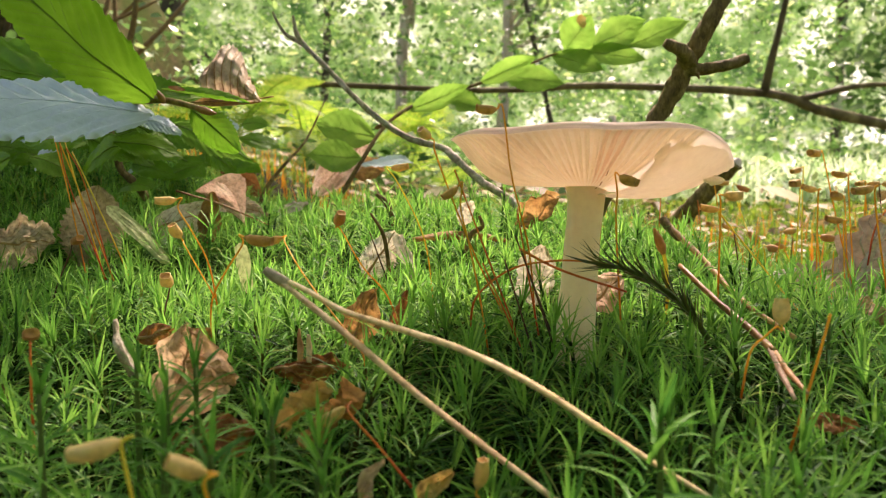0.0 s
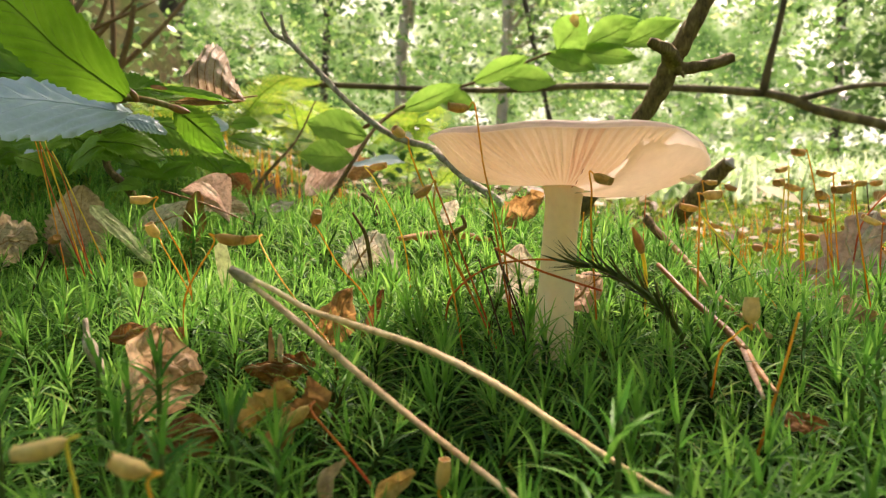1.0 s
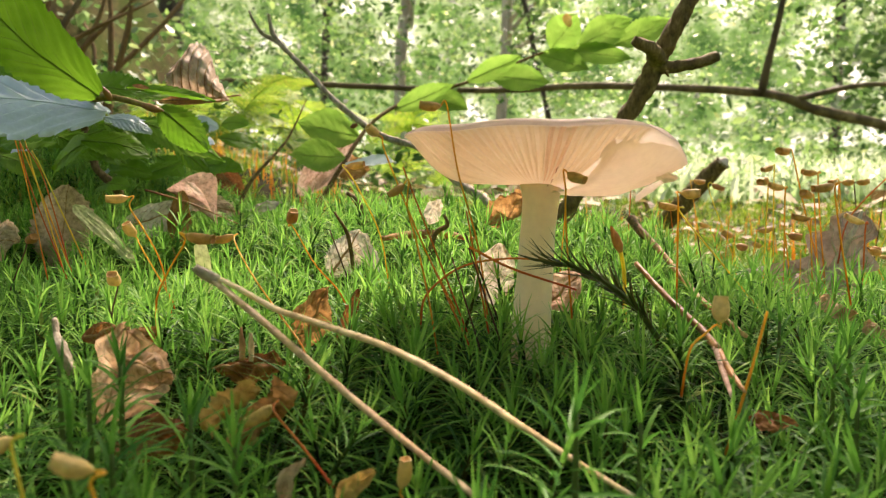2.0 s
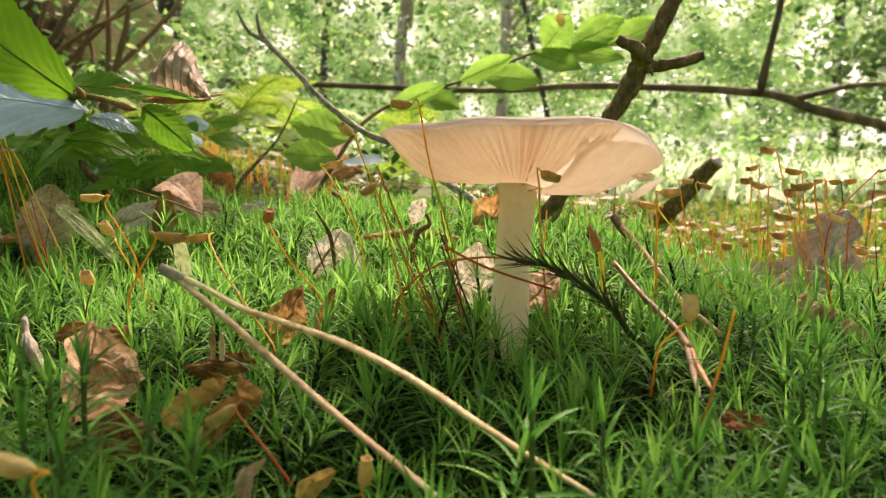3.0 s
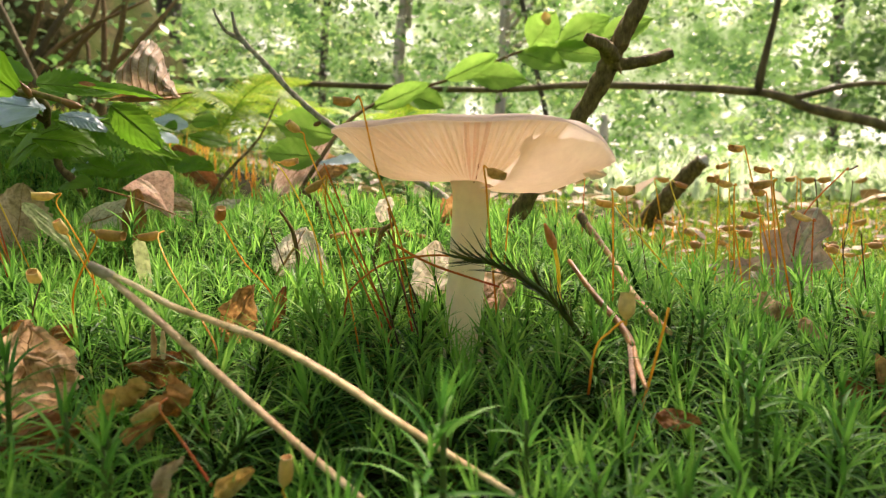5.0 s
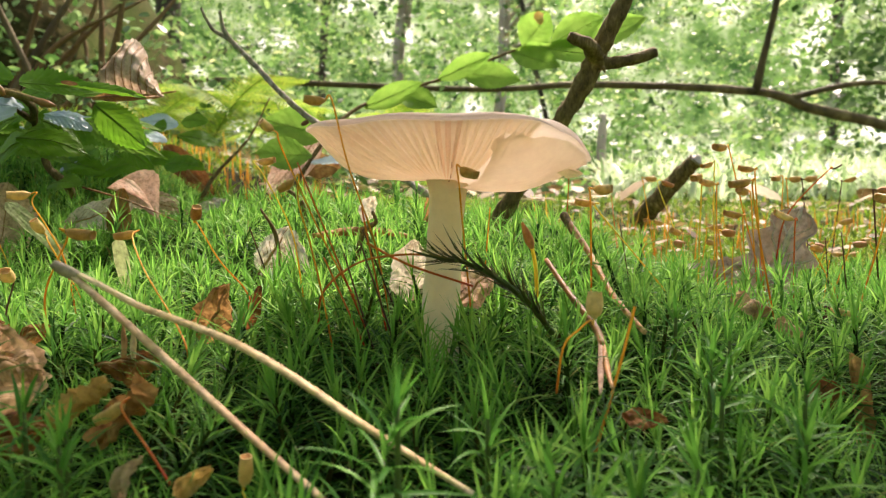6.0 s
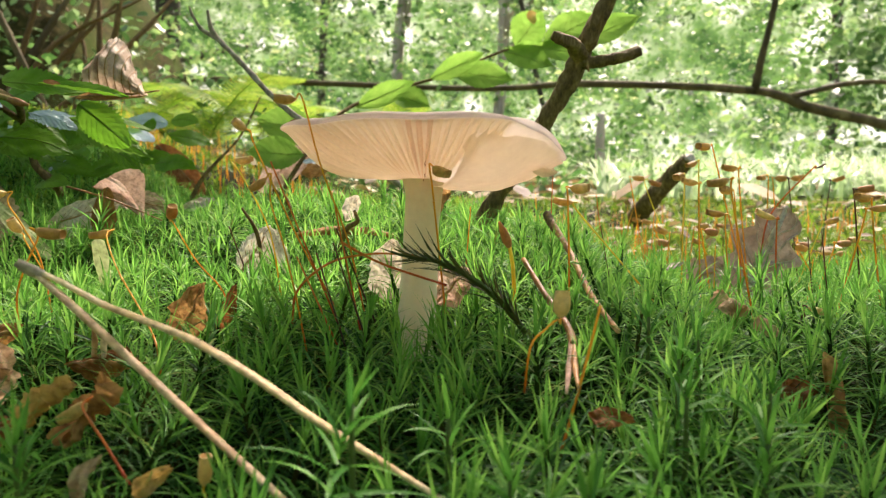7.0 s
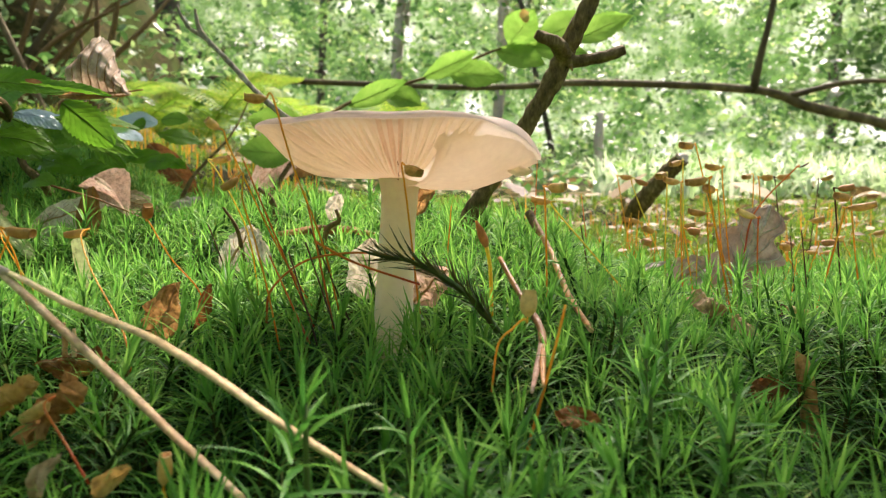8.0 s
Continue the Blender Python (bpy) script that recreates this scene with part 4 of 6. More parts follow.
for i in range(15):
    yy = rs.uniform(0.25, 0.40)
    xx = rs.uniform(0.10, 0.045 + 0.60 * yy)
    stand(xx, yy, top(xx, yy) + rs.uniform(0.008, 0.020), rs.choice((-1, 1)), rs.uniform(-0.008, 0.010), rs.choice((SETA_ORANGE, SETA_YELLOW, SETA_DARK, SETA_ORANGE)),
          rs.choice((CAPSULE, CAPSULE, CAPSULE_ORANGE)), rs.uniform(0.0036, 0.0050))
for i in range(9):
    xx, yy = rs.uniform(0.075, 0.17), rs.uniform(0.2, 0.3)
    zz = top(xx, yy)
    stalk((xx + rs.uniform(-0.004, 0.004), yy, zz + rs.uniform(0.012, 0.03)), (xx, yy, zz - 0.006), seta=rs.choice((SETA_ORANGE, SETA_DARK, SETA_RED)), with_cap=False, label="bare moss stalk that has lost its capsule")
# a tuft of stalks under the green leaf
for i in range(6):
    fx = -0.105 + 0.0016 * i + (0.012 if i == 6 else 0)
    stalk((-0.1150 + 0.0007 * i + 0.001 * (i % 3), 0.215, 0.0660 - 0.0012 * i), (fx + 0.003 * (i % 2), 0.212 + 0.002 * (i % 3), 0.022), [(-0.1120 + 0.0013 * i - 0.0008 * (i % 2), 0.216, 0.0500 + 0.001 * (i % 3))], seta=(SETA_ORANGE, SETA_RED, SETA_YELLOW)[i % 3], with_cap=False, r=0.00020,
          label="bent orange moss stalk in a tuft under the leaf")
# two flowing red stalks
stalk((0.1605, 0.180, 0.034), (0.151, 0.170, 0.002), [(0.1635, 0.172, 0.0085), (0.1655, 0.174, 0.0155)], seta=SETA_RED, with_cap=False, r=0.0004, label="curved red moss stalk")

# ---- fallen needles and twigs ----


def needle_pair(label, base, a, b, ra, rb, mat, mat_b, sheath=True):
    t = thing("pine_needles", base[0], label, "pine needles")
    part("needle", tube(a, ra, sides=10, n=48, rough=0.05, seed=1, flat=0.5), mat, t)
    part("needle", tube(b, rb, sides=10, n=48, rough=0.07, seed=5, flat=0.55), mat_b, t, "darker reddish needle")
    if sheath:
        part("sheath", tube(base, [0.0006, 0.0010, 0.0009], sides=10, n=8, rough=0.3), SHEATH, t, "grey scaly sheath that joins the needles")
    return t


needle_pair("pair of long dry tan pine needles lying on moss", [(-0.0295, 0.1186, 0.0362), (-0.0281, 0.1191, 0.0351), (-0.0262, 0.1200, 0.0338)],
            [(-0.0285, 0.1200, 0.0353), (-0.0231, 0.1200, 0.0327), (-0.0171, 0.1205, 0.0291), (-0.0102, 0.1168, 0.0276), (0.0, 0.1103, 0.0258), (0.0057, 0.1061, 0.0244), (0.0111, 0.1031, 0.0223), (0.0163, 0.1010, 0.0196), (0.0214, 0.1000, 0.0163), (0.0325, 0.0997, 0.0091), (0.0400, 0.098, 0.0050)],
            [(-0.0285, 0.1200, 0.0351), (-0.0242, 0.1189, 0.0320), (-0.0164, 0.1159, 0.0265), (-0.0038, 0.1117, 0.0170), (0.0057, 0.1065, 0.0111), (0.0149, 0.1016, 0.0056), (0.0200, 0.099, 0.002)],
            [0.0007, 0.0010, 0.0010, 0.0010, 0.0009, 0.0006], [0.0007, 0.0009, 0.0009, 0.0008, 0.0007], PINE, PINE_DARK)
t = thing("forked_needle", (0.059, 0.179, 0.030), "reddish dry forked pine needle leaning in moss", "pine needles")
part("stalk", tube([(0.0590, 0.1790, 0.0302), (0.0616, 0.1641, 0.0247), (0.0645, 0.1492, 0.0199), (0.0640, 0.1372, 0.0180)], [0.0006, 0.0007, 0.0008, 0.0008], sides=9, n=20, rough=0.25, seed=2), BUD, t)
part("prong", tube([(0.0642, 0.1385, 0.0182), (0.0627, 0.1290, 0.0164), (0.0615, 0.1193, 0.0152)], [0.0006, 0.0006, 0.0003], sides=8, n=10, rough=0.2), PINE_RED, t)
part("prong", tube([(0.0638, 0.1385, 0.0182), (0.0617, 0.1290, 0.0158), (0.0597, 0.1200, 0.0140)], [0.0006, 0.0006, 0.0003], sides=8, n=10, rough=0.2), DRY_PINK, t)
t = thing("dry_straw", (0.0743, 0.241, 0.0376), "dry split brown straw lying on moss", "straw")
part("stalk", tube([(0.0743, 0.2410, 0.0376), (0.0761, 0.2126, 0.0291), (0.0765, 0.1841, 0.0209), (0.0768, 0.1557, 0.0170)], [0.0010, 0.0009, 0.0008, 0.0006], sides=9, n=24, rough=0.25, seed=6), PINE_RED, t)
part("stub", tube([(0.0736, 0.2415, 0.0384), (0.0752, 0.2300, 0.0332)], [0.0016, 0.0011], sides=9, n=8, rough=0.25), TWIG_BROWN, t, "dark broken end")
t = thing("moss_bud", (0.0572, 0.182, 0.0247), "pointed brown unopened moss capsule on a yellow-green stalk", "moss stalk")
part("seta", tube([(0.0572, 0.1820, 0.015), (0.0568, 0.1820, 0.0270), (0.0557, 0.1820, 0.0335)], 0.0005, sides=8, n=12), SETA_YELLOW, t)
part("hood", tube([(0.0558, 0.1820, 0.0328), (0.0552, 0.1820, 0.0345), (0.0543, 0.1820, 0.0368), (0.0532, 0.1820, 0.0393)], [0.0006, 0.0012, 0.0010, 0.0003], sides=10, n=12, rough=0.1), CAPSULE_ORANGE, t, "pointed papery hood")

# the forked stick behind the mushroom
t = thing("forked_stick", (0.056, 0.2727, 0.033), "dark rough forked stick leaning out of the moss", "stick")
part("stem", tube([(0.046, 0.274, 0.022), (0.0620, 0.2727, 0.0475), (0.0780, 0.2700, 0.0738), (0.0850, 0.2690, 0.0860), (0.0895, 0.2670, 0.0965), (0.0945, 0.2640, 0.1070), (0.1030, 0.2630, 0.1250), (0.115, 0.262, 0.155)],
                  [0.0033, 0.0031, 0.0032, 0.0036, 0.0031, 0.0029, 0.0026], sides=20, n=110, rough=0.34, seed=4), STICK, t)
part("stub", tube([(0.0885, 0.266, 0.0945), (0.0845, 0.2600, 0.0970), (0.0790, 0.2560, 0.0985), (0.0768, 0.2555, 0.0994)], [0.0034, 0.0026, 0.0020, 0.0015], sides=12, n=14, rough=0.3, seed=8), STICK, t, "short broken fork")
part("stub", tube([(0.0880, 0.267, 0.0925), (0.0940, 0.2655, 0.0918), (0.1020, 0.2640, 0.0932), (0.1095, 0.2650, 0.0955)], [0.0030, 0.0022, 0.0021, 0.0018], sides=12, n=18, rough=0.3, seed=12), STICK, t, "broken side branch")
part("bark_flake", tube([(0.0895, 0.259, 0.0895), (0.0902, 0.2585, 0.0875)], [0.0009, 0.0003], sides=5, n=4), TWIG_BROWN, t)
# the thin forked twig
t = thing("thin_twig", (0.0255, 0.27, 0.0446), "thin grey-brown bare twig arching up from behind the mushroom", "twig")
part("stem", tube([(0.0342, 0.2900, 0.0374), (0.0284, 0.3011, 0.0439), (0.0160, 0.3122, 0.0522), (0.0040, 0.3233, 0.0635), (0.0000, 0.3322, 0.0670), (-0.0146, 0.3378, 0.0716), (-0.0271, 0.3407, 0.0789), (-0.0413, 0.3418, 0.0912), (-0.0526, 0.3456, 0.1032), (-0.0675, 0.3500, 0.1181)], [0.0017, 0.0016, 0.0015, 0.0014, 0.0012, 0.0011], sides=12, n=110, rough=0.5, seed=2), TWIG_GREY, t)
part("branchlet", tube([(-0.0665, 0.3500, 0.1170), (-0.0717, 0.3525, 0.1201), (-0.0757, 0.3550, 0.1225), (-0.0803, 0.3575, 0.1292), (-0.0827, 0.3600, 0.1340)], [0.0013, 0.0010, 0.0008, 0.0005], sides=8, n=20, rough=0.3, seed=6), TWIG_GREY, t)
part("branchlet", tube([(-0.0665, 0.3500, 0.1170), (-0.0691, 0.3500, 0.1212), (-0.0703, 0.3500, 0.1257), (-0.0708, 0.3500, 0.1301)], [0.0013, 0.0012, 0.0010, 0.0006], sides=8, n=16, rough=0.3, seed=7), TWIG_GREY, t)
part("bud", tube([(-0.0284, 0.3400, 0.0780), (-0.0305, 0.3400, 0.0770), (-0.0318, 0.3400, 0.0767)], [0.0009, 0.0012, 0.0004], sides=7, n=6), BUD, t)
# dark slim twig further off
t = thing("slim_dark_twig", (-0.1017, 0.43, 0.053), "slim dark twig sticking up out of the litter", "twig")
part("stem", tube([(-0.112, 0.425, 0.030), (-0.1017, 0.4300, 0.0530), (-0.0841, 0.4450, 0.0771), (-0.0741, 0.4600, 0.1034)], [0.0015, 0.0011, 0.0007, 0.0004], sides=8, n=24, rough=0.3), STICK, t)
t = thing("broken_branch", (0.2089, 0.6200, 0.0230), "short thick dark broken branch lying behind the moss", "branch")
part("stem", tube([(0.2058, 0.6400, 0.0156), (0.2149, 0.6200, 0.0327), (0.2284, 0.6100, 0.0519), (0.2418, 0.6000, 0.0691)], [0.0080, 0.0076, 0.0070, 0.0062], sides=14, n=40, rough=0.25, seed=9), STICK, t)
part("broken_end", tube([(0.2405, 0.6000, 0.0677), (0.2437, 0.5980, 0.0722)], [0.0060, 0.0020], sides=12, n=5, rough=0.4), WOOD_PALE, t, "pale splintered end")
# small crooked twigs standing in the moss
for pts, r in (([(-0.0215, 0.285, 0.028), (-0.0200, 0.284, 0.037), (-0.0222, 0.283, 0.0435), (-0.0262, 0.283, 0.0468)], 0.0012), ([(0.006, 0.230, 0.024), (0.0085, 0.230, 0.034), (0.0125, 0.229, 0.037), (0.0115, 0.229, 0.0405)], 0.0008),
               ([(-0.017, 0.228, 0.022), (-0.0185, 0.226, 0.034), (-0.0225, 0.225, 0.0415)], 0.0006)):
    t = thing("crooked_twig", pts[0], "small crooked dark twig standing in the moss", "twig", "crooked twigs")
    part("stem", tube(pts, [r * 1.1, r, r * 0.6], sides=8, n=16, rough=0.3, seed=3), TWIG_BROWN, t)
t = thing("fallen_stick", (-0.005, 0.25, 0.030), "flat weathered brown stick lying in the moss behind the stem", "stick")
part("stem", tube([(-0.010, 0.244, 0.0318), (0.002, 0.247, 0.0330), (0.012, 0.249, 0.0328), (0.022, 0.252, 0.0310)], [0.0016, 0.0034, 0.0032, 0.0014], sides=10, n=24, rough=0.3, flat=0.45), DRY_BROWN, t)


# ---- the dark drooping moss sprig before the stem ----
def build_sprig():
    t = thing("moss_sprig", (0.060, 0.155, 0.018), "dark green drooping moss sprig lying against the mushroom stem", "moss")
    path = [(0.0315, 0.1510, 0.0340), (0.0385, 0.1505, 0.0325), (0.0455, 0.1505, 0.0290), (0.0520, 0.1510, 0.0235), (0.0565, 0.1520, 0.0175)]
    part("stem", tube(path, [0.0003, 0.0006, 0.0007], sides=7, n=20), MOSS_STEM, t)
    rng = random.Random(8)
    c = spline(path, 60)
    bm = bmesh.new()
    for i in range(120):
        k = min(int(6 + 53 * (i / 120)), 58)
        d = (c[k] - c[k + 1]).normalized()
        side = d.cross(Vector((0, 0, 1))).normalized()
        up = side.cross(d)
        a = i * 2.4 + rng.uniform(-0.4, 0.4)
        out = side * math.cos(a) + up * math.sin(a)
        L = rng.uniform(0.005, 0.0095)
        sp = rng.uniform(0.18, 0.5)
        p0 = c[k]
        p1 = p0 + (d * 0.9 + out * sp) * L * 0.5
        p2 = p0 + (d * 1.0 + out * sp * 1.4) * L + Vector((0, 0, 0.001))
        w = side.cross(d).cross(out).normalized() * 0.0003 if rng.random() < 0.5 else d.cross(out).normalized() * 0.00032
        vs = [bm.verts.new(q) for q in (p0 - w * 0.7, p0 + w * 0.7, p1 + w, p1 - w, p2)]
        bm.faces.new((vs[0], vs[1], vs[2], vs[3]))
        bm.faces.new((vs[3], vs[2], vs[4]))
    part("foliage", bm, SPRIG, t, "narrow dark needle-like leaves")


build_sprig()


# ---- withered leaves on the moss ----
leaf("dry_leaf", "broad tan dry leaf with a toothed edge standing in moss", "leaf", DRY_FAWN, (-0.1394, 0.2830, 0.0165), (-0.1349, 0.2830, 0.0498), (0.1, -1, 0.3), 0.0275, DRY_VEIN, 0.00025, teeth=0.16, teeth_n=13, cup=-0.15, pleat=0.01, crumple=0.05, seed=1)
leaf("dry_leaf", "crumpled pale brown dry leaf lying on dark moss", "leaf", DRY_FAWN, (-0.1565, 0.2450, 0.0288), (-0.1323, 0.2450, 0.0316), (0.1, -0.85, 0.5), 0.0211, DRY_VEIN, 0.0004, teeth=0.15, teeth_n=12, crumple=0.16, ragged=0.25, pleat=0.012, seed=2)
leaf("dry_leaf", "long faded green strip of leaf lying on moss", "leaf", DRY_OLIVE, (-0.1168, 0.2520, 0.0430), (-0.0959, 0.2520, 0.0226), (0.5, -0.7, 0.6), 0.0059, None, 0.0004, shape='strip', teeth=0.06, bend=0.04, crumple=0.08, seed=3)
leaf("dry_leaf", "thin pale green dead blade bent into the moss", "leaf", DRY_OLIVE, (-0.0577, 0.2050, 0.0338), (-0.0556, 0.2050, 0.0192), (0.2, -0.95, 0.2), 0.0042, None, 0.0004, shape='strip', crumple=0.06, seed=4)
leaf("dry_leaf", "pale tan dead leaf lying in the litter", "leaf", DRY_GREY, (-0.1190, 0.2900, 0.0306), (-0.0892, 0.2900, 0.0408), (0, -0.75, 0.65), 0.0193, DRY_VEIN, 0.0004, crumple=0.1, ragged=0.15, pleat=0.012, seed=5)
leaf("dry_leaf", "pinkish brown leaf folded along its midrib on the litter", "leaf", DRY_PINK, (-0.0985, 0.2880, 0.0478), (-0.0785, 0.2900, 0.0335), (0.35, -0.35, 0.87), 0.0150, DRY_VEIN, 0.0002, shape="lance", fold=1.7, pleat=0.02, crumple=0.05, ragged=0.08, bend=0.05, seed=6)
leaf("dry_leaf", "rust brown curled dry leaf beside the folded one", "leaf", DRY_BROWN, (-0.0920, 0.2800, 0.0279), (-0.0892, 0.2800, 0.0476), (0.45, -0.85, 0.2), 0.0092, DRY_VEIN, 0.0004, cup=0.5, pleat=0.012, crumple=0.14, ragged=0.15, seed=36)
leaf("dry_leaf", "broad leathery tan leaf lying on the litter", "leaf", DRY_FAWN, (-0.1020, 0.3120, 0.0450), (-0.0735, 0.3060, 0.0375), (0, -0.45, 0.88), 0.0180, DRY_VEIN, 0.0003, shape="ovate", teeth=0.12, pleat=0.04, crumple=0.12, ragged=0.2, seed=37)
leaf("dry_leaf", "narrow rust-coloured dry leaf leaning on the green leaves", "leaf", DRY_RUST, (-0.1636, 0.5200, 0.0769), (-0.1306, 0.5200, 0.0415), (0.3, -0.95, 0.25), 0.0187, DRY_VEIN, 0.0004, cup=0.25, pleat=0.012, crumple=0.06, seed=7)
leaf("dry_leaf", "pinkish tan dry leaf with clear veins lying in litter", "leaf", DRY_PINK, (-0.0560, 0.5400, 0.0850), (-0.0964, 0.5400, 0.0433), (0.2, -1, 0.15), 0.0262, DRY_VEIN, 0.0004, cup=0.35, pleat=0.02, crumple=0.08, seed=8)
leaf("dry_leaf", "brown dry leaf behind the pinkish one", "leaf", DRY_BROWN, (-0.0735, 0.5600, 0.0626), (-0.0453, 0.5600, 0.0626), (0, -0.9, 0.4), 0.0219, DRY_VEIN, 0.0004, cup=0.3, crumple=0.12, ragged=0.2, seed=38)
leaf("dry_leaf", "weathered pale grey dead leaf curled on moss", "leaf", DRY_GREY, (-0.0254, 0.2320, 0.0204), (-0.0153, 0.2320, 0.0350), (0.3, -0.85, 0.45), 0.0112, DRY_VEIN, 0.0004, cup=-0.5, pleat=0.03, crumple=0.14, ragged=0.2, teeth=0.25, seed=9)
leaf("dry_leaf", "weathered pale strip of dead leaf beside the curled one", "leaf", DRY_GREY, (-0.0150, 0.2280, 0.0347), (-0.0083, 0.2280, 0.0203), (0.6, -0.75, 0.3), 0.0050, None, 0.0004, shape='strip', crumple=0.15, ragged=0.3, teeth=0.2, seed=19)
leaf("dry_leaf", "small brown crumpled leaf curling up out of the moss", "leaf", DRY_BROWN, (-0.0217, 0.1670, 0.0126), (-0.0157, 0.1670, 0.0260), (0.15, -1, 0.25), 0.0084, DRY_VEIN, 0.0003, cup=0.5, pleat=0.02, crumple=0.28, ragged=0.3, seed=10)
leaf("dry_leaf", "thin dark brown curled leaf edge", "leaf", DRY_RUST, (-0.0139, 0.1680, 0.0140), (-0.0087, 0.1680, 0.0255), (0.7, -0.75, 0.2), 0.0045, None, 0.0003, cup=0.8, crumple=0.25, ragged=0.2, seed=11)
leaf("dry_leaf", "large pinkish brown dry leaf with a folded crest in moss", "leaf", DRY_TAN, (-0.0509, 0.1300, 0.0055), (-0.0463, 0.1310, 0.0238), (0.05, -1, 0.35), 0.0150, DRY_VEIN, 0.0003, cup=-0.9, pleat=0.02, crumple=0.24, ragged=0.25, seed=12)
leaf("dry_leaf", "folded lobe of a pinkish brown dry leaf", "leaf", DRY_TAN, (-0.0462, 0.1280, 0.0185), (-0.0373, 0.1280, 0.0151), (0.1, -0.85, 0.6), 0.0070, DRY_VEIN, 0.0003, cup=-0.8, crumple=0.3, ragged=0.3, seed=42)
leaf("dry_leaf", "rust brown lower half of a folded dry leaf", "leaf", DRY_RUST, (-0.0459, 0.1180, 0.0064), (-0.0312, 0.1180, 0.0089), (0, -0.8, 0.6), 0.0088, DRY_VEIN, 0.0003, cup=-0.3, pleat=0.02, crumple=0.25, ragged=0.25, seed=13)
leaf("dry_leaf", "amber curled scrap of dry leaf in the moss", "leaf", YELLOW_DRY, (-0.0255, 0.1120, 0.0110), (-0.0178, 0.1120, 0.0179), (0, -0.9, 0.5), 0.0026, None, 0.0003, shape="strip", cup=2.2, crumple=0.9, ragged=0.5, twist=2.0, seed=14)
leaf("dry_leaf", "brown curled scrap of leaf rising from the moss", "leaf", DRY_BROWN, (-0.0227, 0.1180, 0.0064), (-0.0136, 0.1180, 0.0152), (0.1, -0.9, 0.5), 0.0036, None, 0.0002, shape="strip", cup=2.0, crumple=0.8, ragged=0.5, twist=1.6, seed=39)
leaf("dry_leaf", "dark rust scrap of leaf deep in the moss", "leaf", DRY_RUST, (-0.0333, 0.1400, 0.0138), (-0.0188, 0.1400, 0.0149), (0, -0.8, 0.6), 0.0055, DRY_VEIN, 0.0002, crumple=0.5, ragged=0.55, cup=-0.6, seed=15)
leaf("dry_leaf", "dark brown leaf scrap half hidden by moss", "leaf", DRY_RUST, (-0.0650, 0.1520, 0.0175), (-0.0577, 0.1520, 0.0199), (0, -0.9, 0.4), 0.0050, DRY_VEIN, 0.0003, crumple=0.2, cup=-0.3, seed=16)
leaf("dry_leaf", "dark brown leaf scrap half hidden by moss", "leaf", DRY_RUST, (-0.0570, 0.1520, 0.0160), (-0.0487, 0.1520, 0.0193), (0, -0.9, 0.4), 0.0048, DRY_VEIN, 0.0003, crumple=0.2, cup=-0.3, seed=40)
leaf("dry_leaf", "pale curled scrap of dead leaf low in the moss", "leaf", DRY_FAWN, (-0.0122, 0.1000, 0.0048), (-0.0088, 0.1000, 0.0112), (0.3, -0.9, 0.3), 0.0026, None, 0.0003, shape="lance", fold=1.2, crumple=0.5, ragged=0.3, twist=1.5, seed=17)
leaf("dry_leaf", "amber scrap of leaf low in the moss", "leaf", YELLOW_DRY, (-0.0040, 0.1000, 0.0052), (0.0013, 0.1000, 0.0094), (0.2, -0.9, 0.4), 0.0031, None, 0.0003, cup=0.5, crumple=0.25, seed=18)
leaf("oak_leaf", "brown lobed oak leaf propped up in the moss", "leaf", DRY_OAK, (0.1455, 0.2620, 0.0050), (0.1635, 0.2640, 0.0405), (-0.25, -0.90, 0.35), 0.0265, DRY_GREY, 0.0016, shape='oak', cup=0.15, pleat=0.02, crumple=0.09, ragged=0.12, veins=6, seed=20)
leaf("dry_leaf", "brown dry leaf lying behind the stalks", "leaf", DRY_OAK, (0.1270, 0.2627, 0.0139), (0.1432, 0.2627, 0.0189), (0, -0.9, 0.5), 0.0122, DRY_VEIN, 0.0004, crumple=0.2, cup=0.2, ragged=0.2, seed=21)
leaf("dry_leaf", "pale tan flake of leaf sunk in the moss", "leaf", DRY_TAN, (0.1086, 0.1867, 0.0202), (0.1159, 0.1827, 0.0162), (0, -0.5, 0.85), 0.0075, None, 0.0003, crumple=0.25, cup=-0.3, ragged=0.3, seed=22)
leaf("dry_leaf", "tan scrap of leaf sunk in the moss", "leaf", DRY_TAN, (0.1170, 0.1807, 0.0151), (0.1220, 0.1767, 0.0116), (0, -0.5, 0.85), 0.0060, None, 0.0003, crumple=0.25, cup=-0.3, ragged=0.3, seed=43)
leaf("dry_leaf", "brown leaf curled into a tube standing in moss", "leaf", DRY_BROWN, (0.1211, 0.1497, -0.0077), (0.1196, 0.1527, 0.0131), (0, -1, 0.1), 0.0040, None, 0.0003, cup=1.6, crumple=0.12, ragged=0.2, shape="strip", seed=23)
leaf("dry_leaf", "dark brown scrap of leaf beside the curled one", "leaf", DRY_RUST, (0.1080, 0.1487, 0.0060), (0.1173, 0.1497, 0.0057), (0, -0.85, 0.5), 0.0065, None, 0.0003, crumple=0.25, cup=0.2, ragged=0.3, seed=24)
leaf("dry_leaf", "dark scrap of leaf under the moss tips", "leaf", DRY_RUST, (0.0644, 0.1237, 0.0092), (0.0711, 0.1207, 0.0084), (0, -0.35, 0.9), 0.0045, None, 0.0003, crumple=0.25, ragged=0.3, seed=44)
